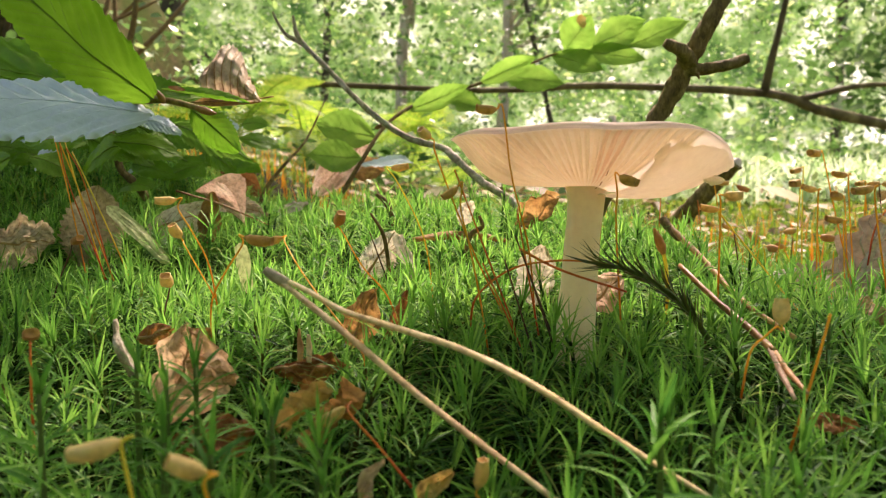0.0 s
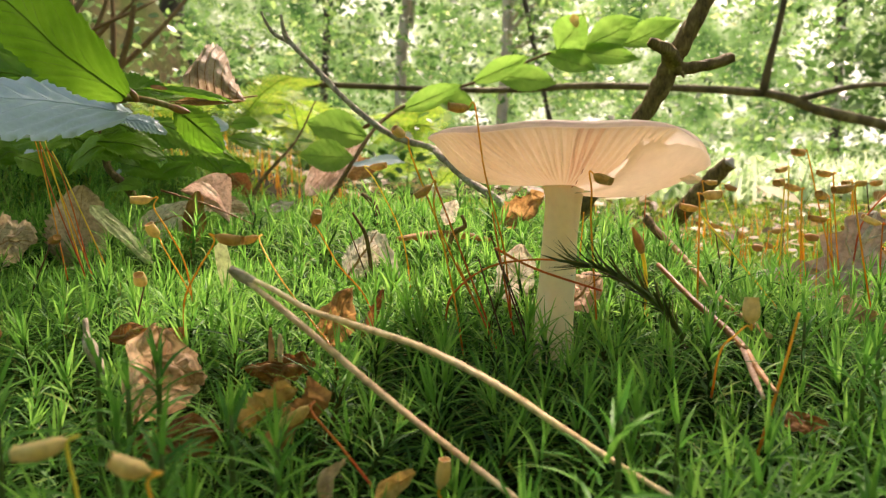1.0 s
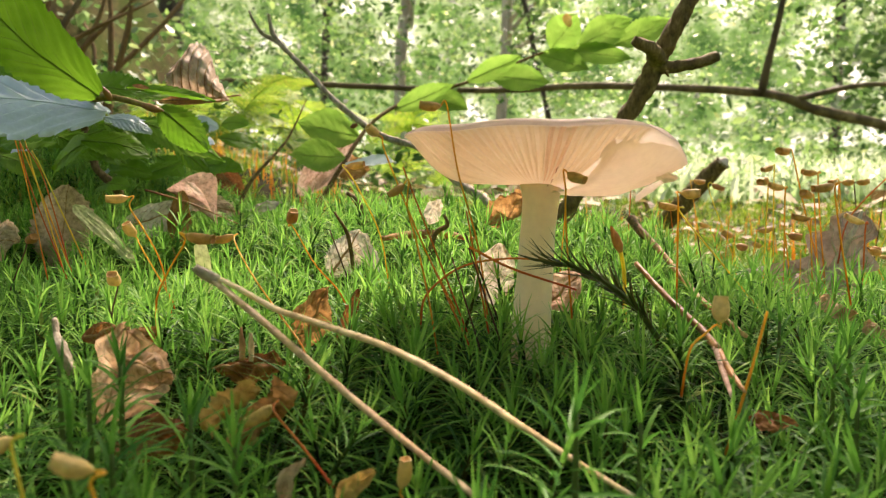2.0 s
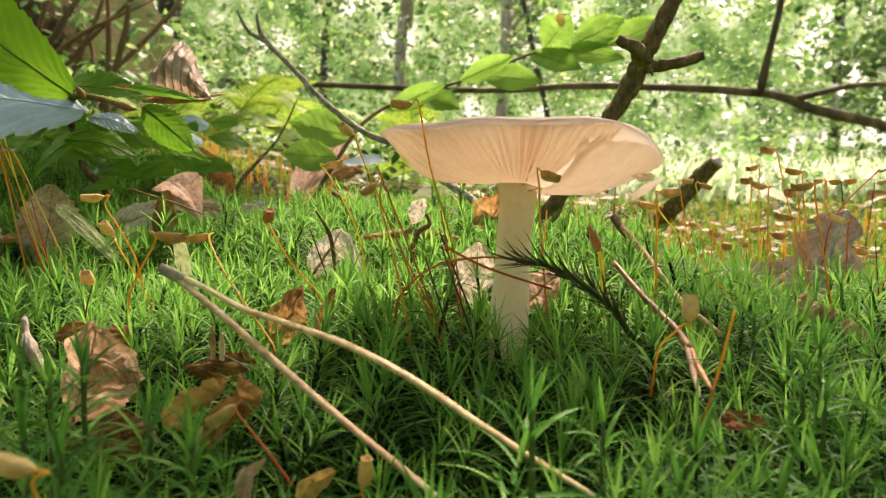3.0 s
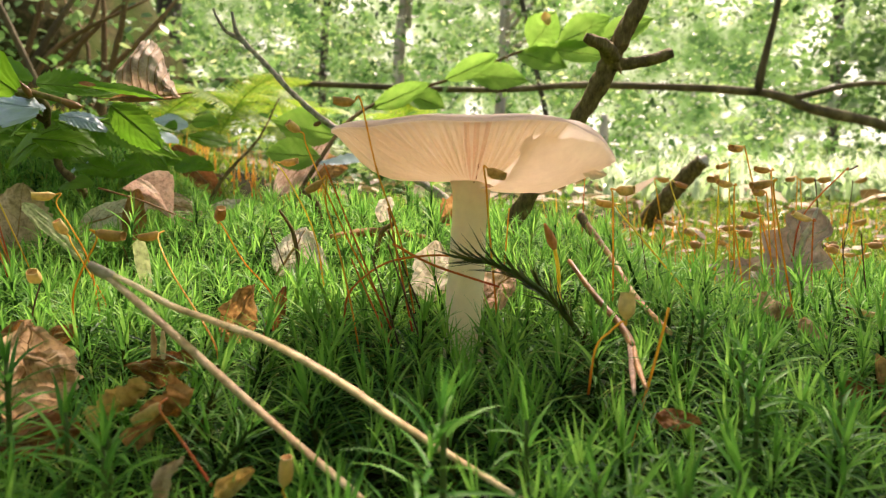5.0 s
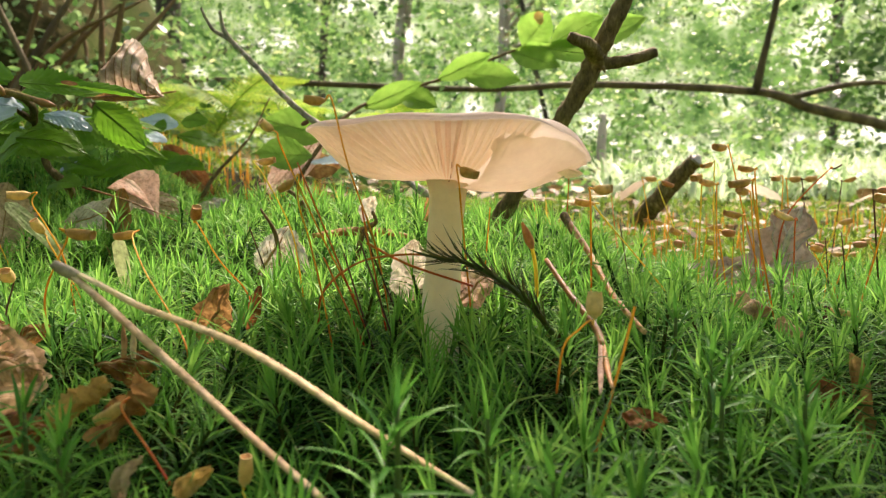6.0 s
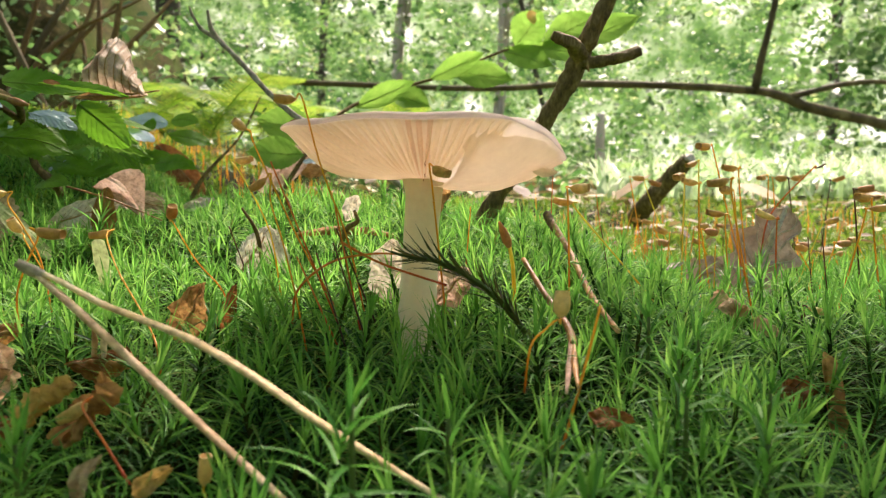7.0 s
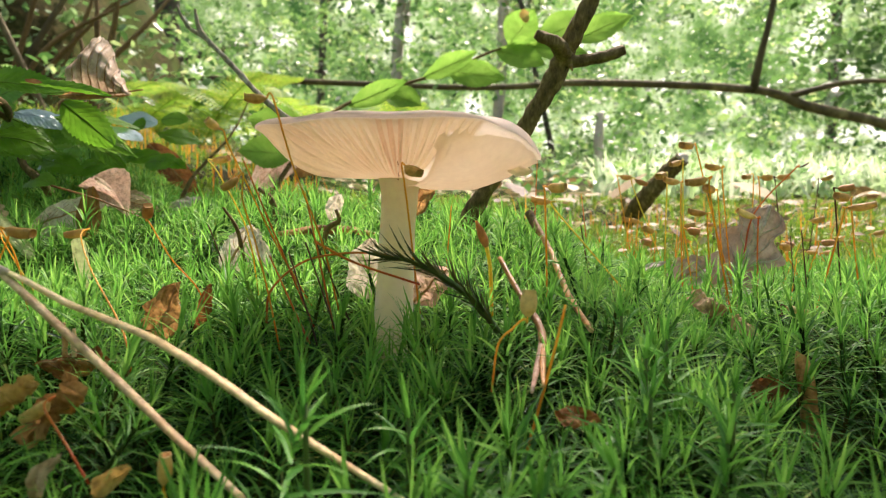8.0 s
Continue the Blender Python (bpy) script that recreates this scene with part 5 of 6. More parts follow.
leaf("dry_leaf", "reddish dry leaf lying behind the mushroom stem", "leaf", DRY_PINK, (0.0374, 0.1850, 0.0186), (0.0460, 0.1850, 0.0267), (0, -0.95, 0.4), 0.0104, DRY_VEIN, 0.0003, cup=0.3, crumple=0.16, ragged=0.2, seed=25)
leaf("dry_leaf", "whitish weathered leaf behind the mushroom stem", "leaf", DRY_GREY, (0.0244, 0.1920, 0.0181), (0.0265, 0.1920, 0.0341), (0.2, -0.95, 0.3), 0.0113, None, 0.0003, cup=-0.3, pleat=0.02, crumple=0.16, ragged=0.2, seed=26)
leaf("dry_leaf", "pale crumpled dead leaf beside the fallen wood", "leaf", DRY_GREY, (0.0061, 0.2500, 0.0362), (0.0099, 0.2500, 0.0450), (0.2, -0.95, 0.3), 0.0063, None, 0.0004, cup=-0.3, crumple=0.2, ragged=0.2, seed=27)
leaf("dry_leaf", "brown dry leaf rolled up on the moss behind the cap", "leaf", DRY_BROWN, (0.0271, 0.2650, 0.0354), (0.0426, 0.2650, 0.0447), (0, -0.95, 0.4), 0.0110, DRY_VEIN, 0.0003, cup=0.8, pleat=0.03, crumple=0.4, ragged=0.35, seed=28)
leaf("dry_leaf", "white weathered flake of leaf on the moss", "leaf", WOOD_PALE, (-0.0712, 0.3100, 0.0389), (-0.0578, 0.3100, 0.0425), (0, -0.7, 0.75), 0.0073, None, 0.0004, crumple=0.2, ragged=0.3, seed=29)
leaf("dry_leaf", "white weathered flake of leaf near the oak leaf", "leaf", WOOD_PALE, (0.1076, 0.2370, 0.0201), (0.1176, 0.2370, 0.0229), (0, -0.6, 0.85), 0.0033, None, 0.0004, crumple=0.15, ragged=0.3, seed=30)
t = thing("straw_stub", (-0.0280, 0.1400, 0.0155), "broken upright stub of pale straw in the moss", "straw", "straw stubs")
part("stem", tube([(-0.0280, 0.1400, 0.0155), (-0.0284, 0.1410, 0.0219)], [0.0005, 0.0006, 0.0002], sides=8, n=12, rough=0.8, seed=0), PINE_RED, t)
t = thing("straw_stub", (-0.0257, 0.1400, 0.0153), "broken upright stub of pale straw in the moss", "straw", "straw stubs")
part("stem", tube([(-0.0264, 0.1400, 0.0153), (-0.0266, 0.1410, 0.0207)], [0.0005, 0.0006, 0.0003], sides=8, n=12, rough=0.8, seed=1), PINE, t)
t = thing("bark_chip", (-0.0617, 0.1380, 0.0160), "small grey lichen-pale bark chip standing in the moss", "bark")
part("chip", tube([(-0.0607, 0.1380, 0.0132), (-0.0624, 0.1380, 0.0191), (-0.0635, 0.1385, 0.0215), (-0.0635, 0.1380, 0.0242)], [0.0012, 0.0019, 0.0010, 0.0006], sides=9, n=18, rough=0.9, seed=4, flat=0.4), TWIG_GREY, t)
t = thing("red_twig", (-0.0987, 0.2700, 0.0477), "thin reddish twig lying over the dry leaves", "twig")
part("stem", tube([(-0.0993, 0.2700, 0.0481), (-0.0836, 0.2720, 0.0430), (-0.0665, 0.2750, 0.0352)], [0.0004, 0.0004, 0.0002], sides=7, n=14, rough=0.2), BUD, t)

# ---- the green shoot with serrated leaves ----
t = thing("beech_shoot", (-0.155, 0.345, 0.030), "low green woody shoot with toothed leaves over the moss", "shrub")
part("stem", tube([(-0.1425, 0.3500, 0.0438), (-0.1482, 0.3500, 0.0511), (-0.1550, 0.3500, 0.0579), (-0.1570, 0.3500, 0.0692), (-0.1602, 0.3500, 0.0789), (-0.1385, 0.3100, 0.0817), (-0.1096, 0.2500, 0.0794), (-0.0782, 0.1900, 0.0723), (-0.0654, 0.1650, 0.0695)], [0.0022, 0.0020, 0.0018, 0.0017, 0.0017, 0.0015, 0.0013, 0.0011], sides=10, n=60, rough=0.25, seed=1), STICK, t)
part("side_twig", tube([(-0.1602, 0.3500, 0.0789), (-0.1328, 0.2600, 0.0857), (-0.1325, 0.2200, 0.0839), (-0.1393, 0.2100, 0.0836)], [0.0014, 0.0011, 0.0009], sides=8, n=24, rough=0.2), TWIG_BROWN, t)
part("shoot", tube([(-0.0665, 0.1650, 0.0694), (-0.0600, 0.1615, 0.0686), (-0.0530, 0.1600, 0.0668)], [0.0009, 0.0007, 0.0006], sides=10, n=18, rough=0.1), TWIG_OLIVE, t, "smooth olive end of the twig")
part("bud", tube([(-0.0540, 0.1600, 0.0669), (-0.0525, 0.1599, 0.0665), (-0.0510, 0.1598, 0.0660), (-0.0494, 0.1597, 0.0657)], [0.0005, 0.0009, 0.0008, 0.0002], sides=10, n=12), BUD, t, "brown scaly bud")
part("bud", tube([(-0.0612, 0.1610, 0.0680), (-0.0618, 0.1605, 0.0695), (-0.0630, 0.1600, 0.0712)], [0.0005, 0.0008, 0.0002], sides=8, n=8), BUD, t, "brown scaly bud")


def green(base, tip, face, width, mat=None, label="", parent=t, vr=0.00028, **k):
    vb = bmesh.new()
    b = part("leaf", leaf_bm(base, tip, face, width, vein_bm=vb, vein_r=vr, **k), mat or LEAF_GREEN, parent, label)
    part("venation", vb, VEIN_GREEN if mat is not LEAF_SKY_SHEEN else LEAF_SKY_SHEEN, b, "raised veins")


green((-0.0625, 0.1580, 0.0688), (-0.1060, 0.1600, 0.1063), (-0.34, -0.85, -0.41), 0.0225, LEAF_DEEP, "broad fresh green leaf", teeth=0.09, teeth_n=29, pleat=0.034, bend=0.03, crumple=0.06, veins=13, seed=1, nu=116, nv=30)
green((-0.0780, 0.1950, 0.0690), (-0.1500, 0.1900, 0.0740), (-0.05, -0.55, 0.85), 0.034, LEAF_SKY_SHEEN, "glossy leaf with a bluish sky reflection painted on", teeth=0.14, teeth_n=22, pleat=0.055, veins=11, cup=-0.15, bend=0.02, crumple=0.04, seed=2, nu=110, nv=30)
green((-0.0950, 0.2200, 0.0790), (-0.1700, 0.2200, 0.0900), (0.0, -0.45, 0.9), 0.030, LEAF_GREEN, "wavy-edged green leaf", teeth=0.16, teeth_n=20, pleat=0.04, cup=0.3, crumple=0.09, seed=3, nu=100, nv=26)
green((-0.1350, 0.2300, 0.0860), (-0.1650, 0.2600, 0.1020), (0.1, -0.7, 0.7), 0.022, LEAF_PALE, "yellow-green leaf", teeth=0.06, pleat=0.01, seed=4)
green((-0.1101, 0.2520, 0.0835), (-0.0910, 0.2640, 0.0819), (0, -0.62, 0.78), 0.0186, LEAF_GREEN, "green leaf with a wavy toothed edge", teeth=0.20, teeth_n=15, seed=5, pleat=0.014, cup=0.25, crumple=0.03)
green((-0.0975, 0.2640, 0.0808), (-0.0886, 0.2720, 0.0825), (0, -0.5, 0.85), 0.0123, LEAF_GREEN, "small green leaf under the curled one", teeth=0.20, teeth_n=15, seed=55, pleat=0.016, cup=0.2)
green((-0.0905, 0.2640, 0.0775), (-0.0755, 0.2700, 0.0625), (0.25, -0.93, 0.25), 0.0135, LEAF_GREEN, "broad green leaf hanging down", teeth=0.20, teeth_n=15, seed=6, pleat=0.010, bend=0.08, cup=-0.15, crumple=0.03)
green((-0.1350, 0.3320, 0.0757), (-0.1080, 0.3320, 0.0690), (0.05, -0.75, 0.6), 0.0190, LEAF_GREEN, "broad green leaf low over the moss", teeth=0.20, teeth_n=15, seed=7, pleat=0.011, bend=0.08, crumple=0.04)
green((-0.1457, 0.3020, 0.0699), (-0.1672, 0.2920, 0.0670), (0, -0.6, 0.8), 0.0211, LEAF_GREEN, "", teeth=0.20, teeth_n=15, seed=10, pleat=0.011, bend=0.06, crumple=0.04)
green((-0.1245, 0.3020, 0.0779), (-0.1119, 0.3020, 0.0739), (0, -0.5, 0.86), 0.0106, LEAF_SKY_SHEEN, "small leaf with a bluish sky sheen painted on", teeth=0.20, teeth_n=15, seed=11, pleat=0.02)
green((-0.1649, 0.3620, 0.0850), (-0.1956, 0.3620, 0.0810), (0, -0.6, 0.8), 0.0253, LEAF_GREEN, "", teeth=0.20, teeth_n=15, seed=12, pleat=0.011, bend=0.05, crumple=0.04)
green((-0.1559, 0.3520, 0.0490), (-0.1362, 0.3420, 0.0490), (0.2, -0.7, 0.7), 0.0123, LEAF_GREEN, "green leaf low over the moss", teeth=0.20, teeth_n=15, seed=13, pleat=0.011, bend=0.1)
green((-0.1567, 0.3320, 0.0871), (-0.1385, 0.3320, 0.0945), (0.2, -0.7, 0.6), 0.0155, LEAF_GREEN, "", teeth=0.20, teeth_n=15, seed=14, pleat=0.012)
green((-0.1261, 0.3620, 0.0809), (-0.1111, 0.3820, 0.0768), (0, -0.5, 0.85), 0.0169, LEAF_PALE, "", teeth=0.20, teeth_n=15, seed=15, pleat=0.011, bend=0.05)
green((-0.1367, 0.3327, 0.0794), (-0.1166, 0.3227, 0.0748), (0, -0.45, 0.9), 0.012, LEAF_SKY_SHEEN, "small leaf with a bluish sky sheen painted on", teeth=0.13, teeth_n=11, seed=71, pleat=0.03, crumple=0.05)
green((-0.1233, 0.3727, 0.0775), (-0.0996, 0.3527, 0.0692), (0.1, -0.4, 0.9), 0.012, LEAF_SKY_SHEEN, "small leaf with a bluish sky sheen painted on", teeth=0.13, teeth_n=11, seed=73, pleat=0.03, crumple=0.05)
green((-0.0935, 0.2440, 0.0820), (-0.0650, 0.2460, 0.0778), (0.0, -0.28, 0.96), 0.0100, LEAF_GREEN, "green leaf under the curled one, with a withered patch", teeth=0.16, teeth_n=15, seed=91, pleat=0.03, cup=0.3, crumple=0.08, shape="ovate")
green((-0.1080, 0.2900, 0.0745), (-0.0752, 0.2900, 0.0590), (0.15, -0.80, 0.50), 0.0135, LEAF_PALE, "long pointed green leaf", teeth=0.18, teeth_n=19, seed=92, pleat=0.03, crumple=0.07, bend=0.06, shape="lance")
green((-0.1330, 0.3000, 0.0725), (-0.1100, 0.3000, 0.0590), (0.1, -0.75, 0.60), 0.0105, LEAF_GREEN, "", teeth=0.18, teeth_n=15, seed=93, pleat=0.03, crumple=0.07, bend=0.08, shape="lance")
green((-0.1200, 0.2850, 0.0760), (-0.1020, 0.2850, 0.0700), (0.0, -0.60, 0.80), 0.0100, LEAF_SKY_SHEEN, "small leaf with a bluish sky sheen painted on", teeth=0.18, teeth_n=13, seed=94, pleat=0.05, crumple=0.1, bend=0.08)
green((-0.1450, 0.2950, 0.0700), (-0.1240, 0.2950, 0.0600), (0.0, -0.75, 0.60), 0.0120, LEAF_PALE, "", teeth=0.18, teeth_n=15, seed=95, pleat=0.03, crumple=0.08, bend=0.05, shape="ovate")
green((-0.1010, 0.3050, 0.0660), (-0.0860, 0.3050, 0.0550), (0.2, -0.80, 0.50), 0.0095, LEAF_GREEN, "", teeth=0.18, teeth_n=15, seed=96, pleat=0.03, crumple=0.08, bend=0.05, shape="ovate")
part("withered_patch", leaf_bm((-0.0900, 0.2405, 0.0823), (-0.0845, 0.2405, 0.0812), (0.0, -0.6, 0.8), 0.0028, ragged=0.3, crumple=0.08, seed=5, nu=16, nv=8), DRY_RUST, t, "withered brown patch on a leaf")
ru = random.Random(9)
for i in range(130):
    bx, by, bz = ru.uniform(-0.30, -0.110), ru.uniform(0.26, 0.46), ru.uniform(0.060, 0.086)
    if by < 0.31 and bx > -0.15:
        bz = ru.uniform(0.064, 0.076)
    green((bx, by, bz), (bx + ru.choice((-1, 1)) * ru.uniform(0.011, 0.024), by + ru.uniform(-0.012, 0.012), bz - ru.uniform(-0.003, 0.012)), (ru.uniform(-0.35, 0.35), -0.5 - 0.4 * ru.random(), 0.7), ru.uniform(0.009, 0.016), LEAF_SKY_SHEEN if i % 9 == 0 else ru.choice((LEAF_GREEN, LEAF_DEEP, LEAF_DEEP, LEAF_PALE)), "",
          shape="ovate" if i % 3 else "beech", teeth=0.22, teeth_n=13, pleat=0.022, bend=ru.uniform(0.02, 0.12), crumple=0.06, seed=60 + i, nu=51, nv=12)
# the curled brown leaf that hangs on the shoot
def build_curled_leaf():
    """Half of the blade stands up from the midrib and rolls over; the ribs run up it."""
    t = thing("curled_leaf", (-0.0980, 0.2560, 0.0795), "curled brown beech leaf with strong ribs caught on the green shoot", "leaf")

    def at(u, v):
        mx, mz = -0.0643 - 0.0200 * u, 0.0795
        tx = np.interp(u, (0, 0.25, 0.45, 0.7, 1), (-0.0643, -0.0692, -0.0726, -0.0787, -0.0835))
        tz = np.interp(u, (0, 0.25, 0.45, 0.58, 0.75, 1), (0.0800, 0.0889, 0.0980, 0.1003, 0.1006, 0.0950))
        bulge = math.sin(math.pi * v)
        x = mx + (tx - mx) * v - 0.0006 * bulge * u
        z = mz + (tz - mz) * v
        y = 0.2600 - 0.0075 * bulge * (0.35 + 0.65 * u) + 0.010 * v * v * u
        rib = abs(((u * 8.0) % 1) - 0.5) * 2
        y += 0.0016 * (rib - 0.5) * min(4 * v, 1)
        if u > 0.9:
            x += 0.0016 * noise.noise(Vector((v * 24, 3.0, 1.0))) * (u - 0.9) * 10
        if v > 0.93:
            z += 0.0016 * noise.noise(Vector((u * 24, 8.0, 1.0)))
        return Vector((x, y + 0.0016 * noise.noise(Vector((u * 6, v * 6, 0.0))), z))

    bm = bmesh.new()
    n = 56
    g = [[bm.verts.new(at(i / n, j / n)) for j in range(n + 1)] for i in range(n + 1)]
    for i in range(n):
        for j in range(n):
            bm.faces.new((g[i][j], g[i][j + 1], g[i + 1][j + 1], g[i + 1][j]))
    part("blade", bm, DRY_CURL, t)
    for k in range(1, 8):
        pts = []
        for q in range(9):
            v = q / 8 * 0.96
            u = k / 8.0
            if 0 < u < 1:
                p = at(u, v)
                p.y -= 0.0003
                pts.append(p)
        if len(pts) > 3:
            part("rib", tube(pts, [0.00022, 0.00012], sides=6, n=14), DRY_VEIN, t)
    part("midrib", tube([(-0.0600, 0.2600, 0.0815), (-0.0660, 0.2590, 0.0806), (-0.0740, 0.2570, 0.0798), (-0.0830, 0.2575, 0.0795), (-0.0900, 0.2565, 0.0790)], [0.0003, 0.0004, 0.0002], sides=7, n=16), DRY_VEIN, t)
    part("lower_blade", leaf_bm((-0.0650, 0.2600, 0.0797), (-0.0880, 0.2570, 0.0785), (0.0, -0.6, 0.8), 0.0085, cup=0.3, crumple=0.08, pleat=0.02, seed=40), DRY_BROWN, t, "lower half of the blade, folded under")


build_curled_leaf()


build_moss()

# ---- the leafy beech spray behind the cap ----
t = thing("beech_spray", (-0.075, 0.48, 0.040), "slender beech branch with fresh green leaves behind the mushroom", "branch")
part("stem", tube([(-0.075, 0.480, 0.030), (-0.0559, 0.5000, 0.0670), (-0.0385, 0.5300, 0.0965), (-0.0104, 0.5600, 0.1162), (0.0435, 0.5900, 0.1363), (0.0914, 0.5933, 0.1560), (0.1261, 0.5967, 0.1611), (0.1682, 0.6000, 0.1640)],
                  [0.0018, 0.0015, 0.0013, 0.0011, 0.0009, 0.0006], sides=8, n=50, rough=0.2), TWIG_BROWN, t)


def spray(base, tip, face, width, mat=LEAF_PALE, seed=0, **k):
    green(base, tip, face, width, mat, "", t, 0.00028, teeth=0.14, teeth_n=15, pleat=0.03, cup=0.2, crumple=0.05, shape="ovate", nu=45, nv=12, veins=8, seed=seed, **k)


spray((0.0980, 0.594, 0.158), (0.1180, 0.588, 0.1860), (0.1, -0.9, 0.3), 0.030, LEAF_PALE, 1)
spray((0.1200, 0.596, 0.161), (0.1620, 0.590, 0.1820), (0.1, -0.8, 0.4), 0.030, LEAF_PALE, 2)
spray((0.1500, 0.598, 0.163), (0.1950, 0.585, 0.1800), (0.1, -0.8, 0.4), 0.026, LEAF_PALE, 3)
spray((0.1100, 0.596, 0.159), (0.1600, 0.575, 0.1480), (0.1, -0.95, 0.22), 0.020, LEAF_PALE, 4)
spray((0.0880, 0.594, 0.155), (0.1250, 0.570, 0.1390), (0.1, -0.95, 0.22), 0.022, LEAF_PALE, 5)
spray((0.0480, 0.590, 0.138), (0.0950, 0.570, 0.1290), (0.1, -0.95, 0.22), 0.024, LEAF_PALE, 6)
spray((0.0300, 0.585, 0.132), (0.0720, 0.560, 0.1480), (0.1, -0.95, 0.22), 0.018, LEAF_PALE, 7)
spray((0.0000, 0.566, 0.120), (0.0300, 0.540, 0.1050), (0.0, -0.9, 0.4), 0.022, LEAF_PALE, 8)
spray((-0.0250, 0.548, 0.106), (0.0200, 0.540, 0.1240), (0.1, -0.95, 0.22), 0.018, LEAF_PALE, 9)
spray((-0.0480, 0.520, 0.084), (-0.0900, 0.505, 0.0940), (0.0, -0.9, 0.35), 0.030, LEAF_PALE, 10)
spray((-0.0560, 0.500, 0.069), (-0.0900, 0.480, 0.0700), (0.1, -0.95, 0.22), 0.024, LEAF_PALE, 11)
spray((-0.0560, 0.498, 0.064), (-0.0200, 0.480, 0.0650), (0.0, -0.4, 0.9), 0.024, LEAF_SKY_SHEEN, 12)
part("withered_patch", leaf_bm((0.1081, 0.5830, 0.1843), (0.1109, 0.5830, 0.1739), (0.1, -0.9, 0.3), 0.008, ragged=0.3, crumple=0.05, seed=3, nu=16, nv=8), YELLOW_DRY, t, "withered orange patch on a leaf")


# ---- scattered small leaves in one mesh ----
def blade_arrays(kind):
    if kind == "leaf":
        V = [(0, 0, 0), (0.25, 0.22, 0.03), (0.6, 0.24, 0.02), (1, 0, -0.06), (0.6, -0.24, 0.02), (0.25, -0.22, 0.03), (0.25, 0, 0), (0.6, 0, 0.0)]
        F = [(0, 6, 1, 1), (1, 6, 7, 2), (2, 7, 3, 3), (0, 5, 6, 6), (5, 4, 7, 6), (4, 3, 7, 7)]
        F = [tuple(dict.fromkeys(f)) for f in F]
    return np.array(V, float), F


def cloud(name, places, mat, label, category, kind="stuff"):
    """places: x, y, z, size, turn x, y, z."""
    V0, F0 = blade_arrays("leaf")
    verts, faces = [], []
    for x, y, z, s, a, b, c in places:
        k = len(verts)
        m = np.array(Euler((a, b, c)).to_matrix())
        verts.extend(((V0 * s) @ m.T + (x, y, z)).tolist())
        faces.extend(tuple(i + k for i in f) for f in F0)
    return soup(name, verts, faces, mat, kind, label, category)


rb = random.Random(31)


def bough(cx, cy, cz, spread, n, size):
    """Leaves of one layered bough."""
    out = []
    tilt = rb.gauss(0, 0.25)
    for _ in range(n):
        dx, dy = rb.gauss(0, spread), rb.gauss(0, spread * 0.6)
        out.append((cx + dx, cy + dy, cz + rb.gauss(0, spread * 0.22) - 0.25 * abs(dx) + tilt * dx, size * rb.uniform(0.6, 1.2), rb.gauss(0.0, 0.6), rb.gauss(0.1, 0.5), rb.uniform(0, 6.28)))
    return out


def undergrowth():
    low, mid, far = [], [], []
    for _ in range(300):                                   # low plants from one to three metres off
        y = rb.uniform(1.3, 2.9)
        x = rb.uniform(-0.75, 0.75) * y
        g = top(x, y)
        low += bough(x, y, g + abs(rb.gauss(0, 0.07)) * y * (0.8 if x < -0.2 * y else 0.4) + 0.01, 0.06, 20, 0.028)
    for _ in range(420):                                   # shrubs behind
        y = rb.uniform(3.2, 6.5)
        x = rb.uniform(-0.8, 0.8) * y
        z = top(x, y) + rb.uniform(0.0, 0.36 * y)
        mid += bough(x, y, z, 0.17, 50, 0.042)
    for _ in range(1150):
        y = 6.5 + 16 * rb.random() ** 0.8
        x = rb.uniform(-0.85, 0.85) * y
        z = top(x, y) + rb.uniform(-0.02, 0.42) * y
        far += bough(x, y, z, 0.45, 60, 0.085)
    dark = []
    for _ in range(46):                                    # a shaded tree crown to one side
        y = rb.uniform(3.4, 5.0)
        dark += bough(rb.uniform(0.44, 0.72) * y, y, rb.uniform(0.12, 0.30) * y, 0.16, 26, 0.08)
    cloud("dark_boughs", dark, SHADE_LEAF, "shaded dark green boughs over the fallen log", "foliage")
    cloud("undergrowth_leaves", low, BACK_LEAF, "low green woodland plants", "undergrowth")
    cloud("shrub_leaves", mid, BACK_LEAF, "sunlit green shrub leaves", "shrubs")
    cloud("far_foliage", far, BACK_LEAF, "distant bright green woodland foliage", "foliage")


undergrowth()


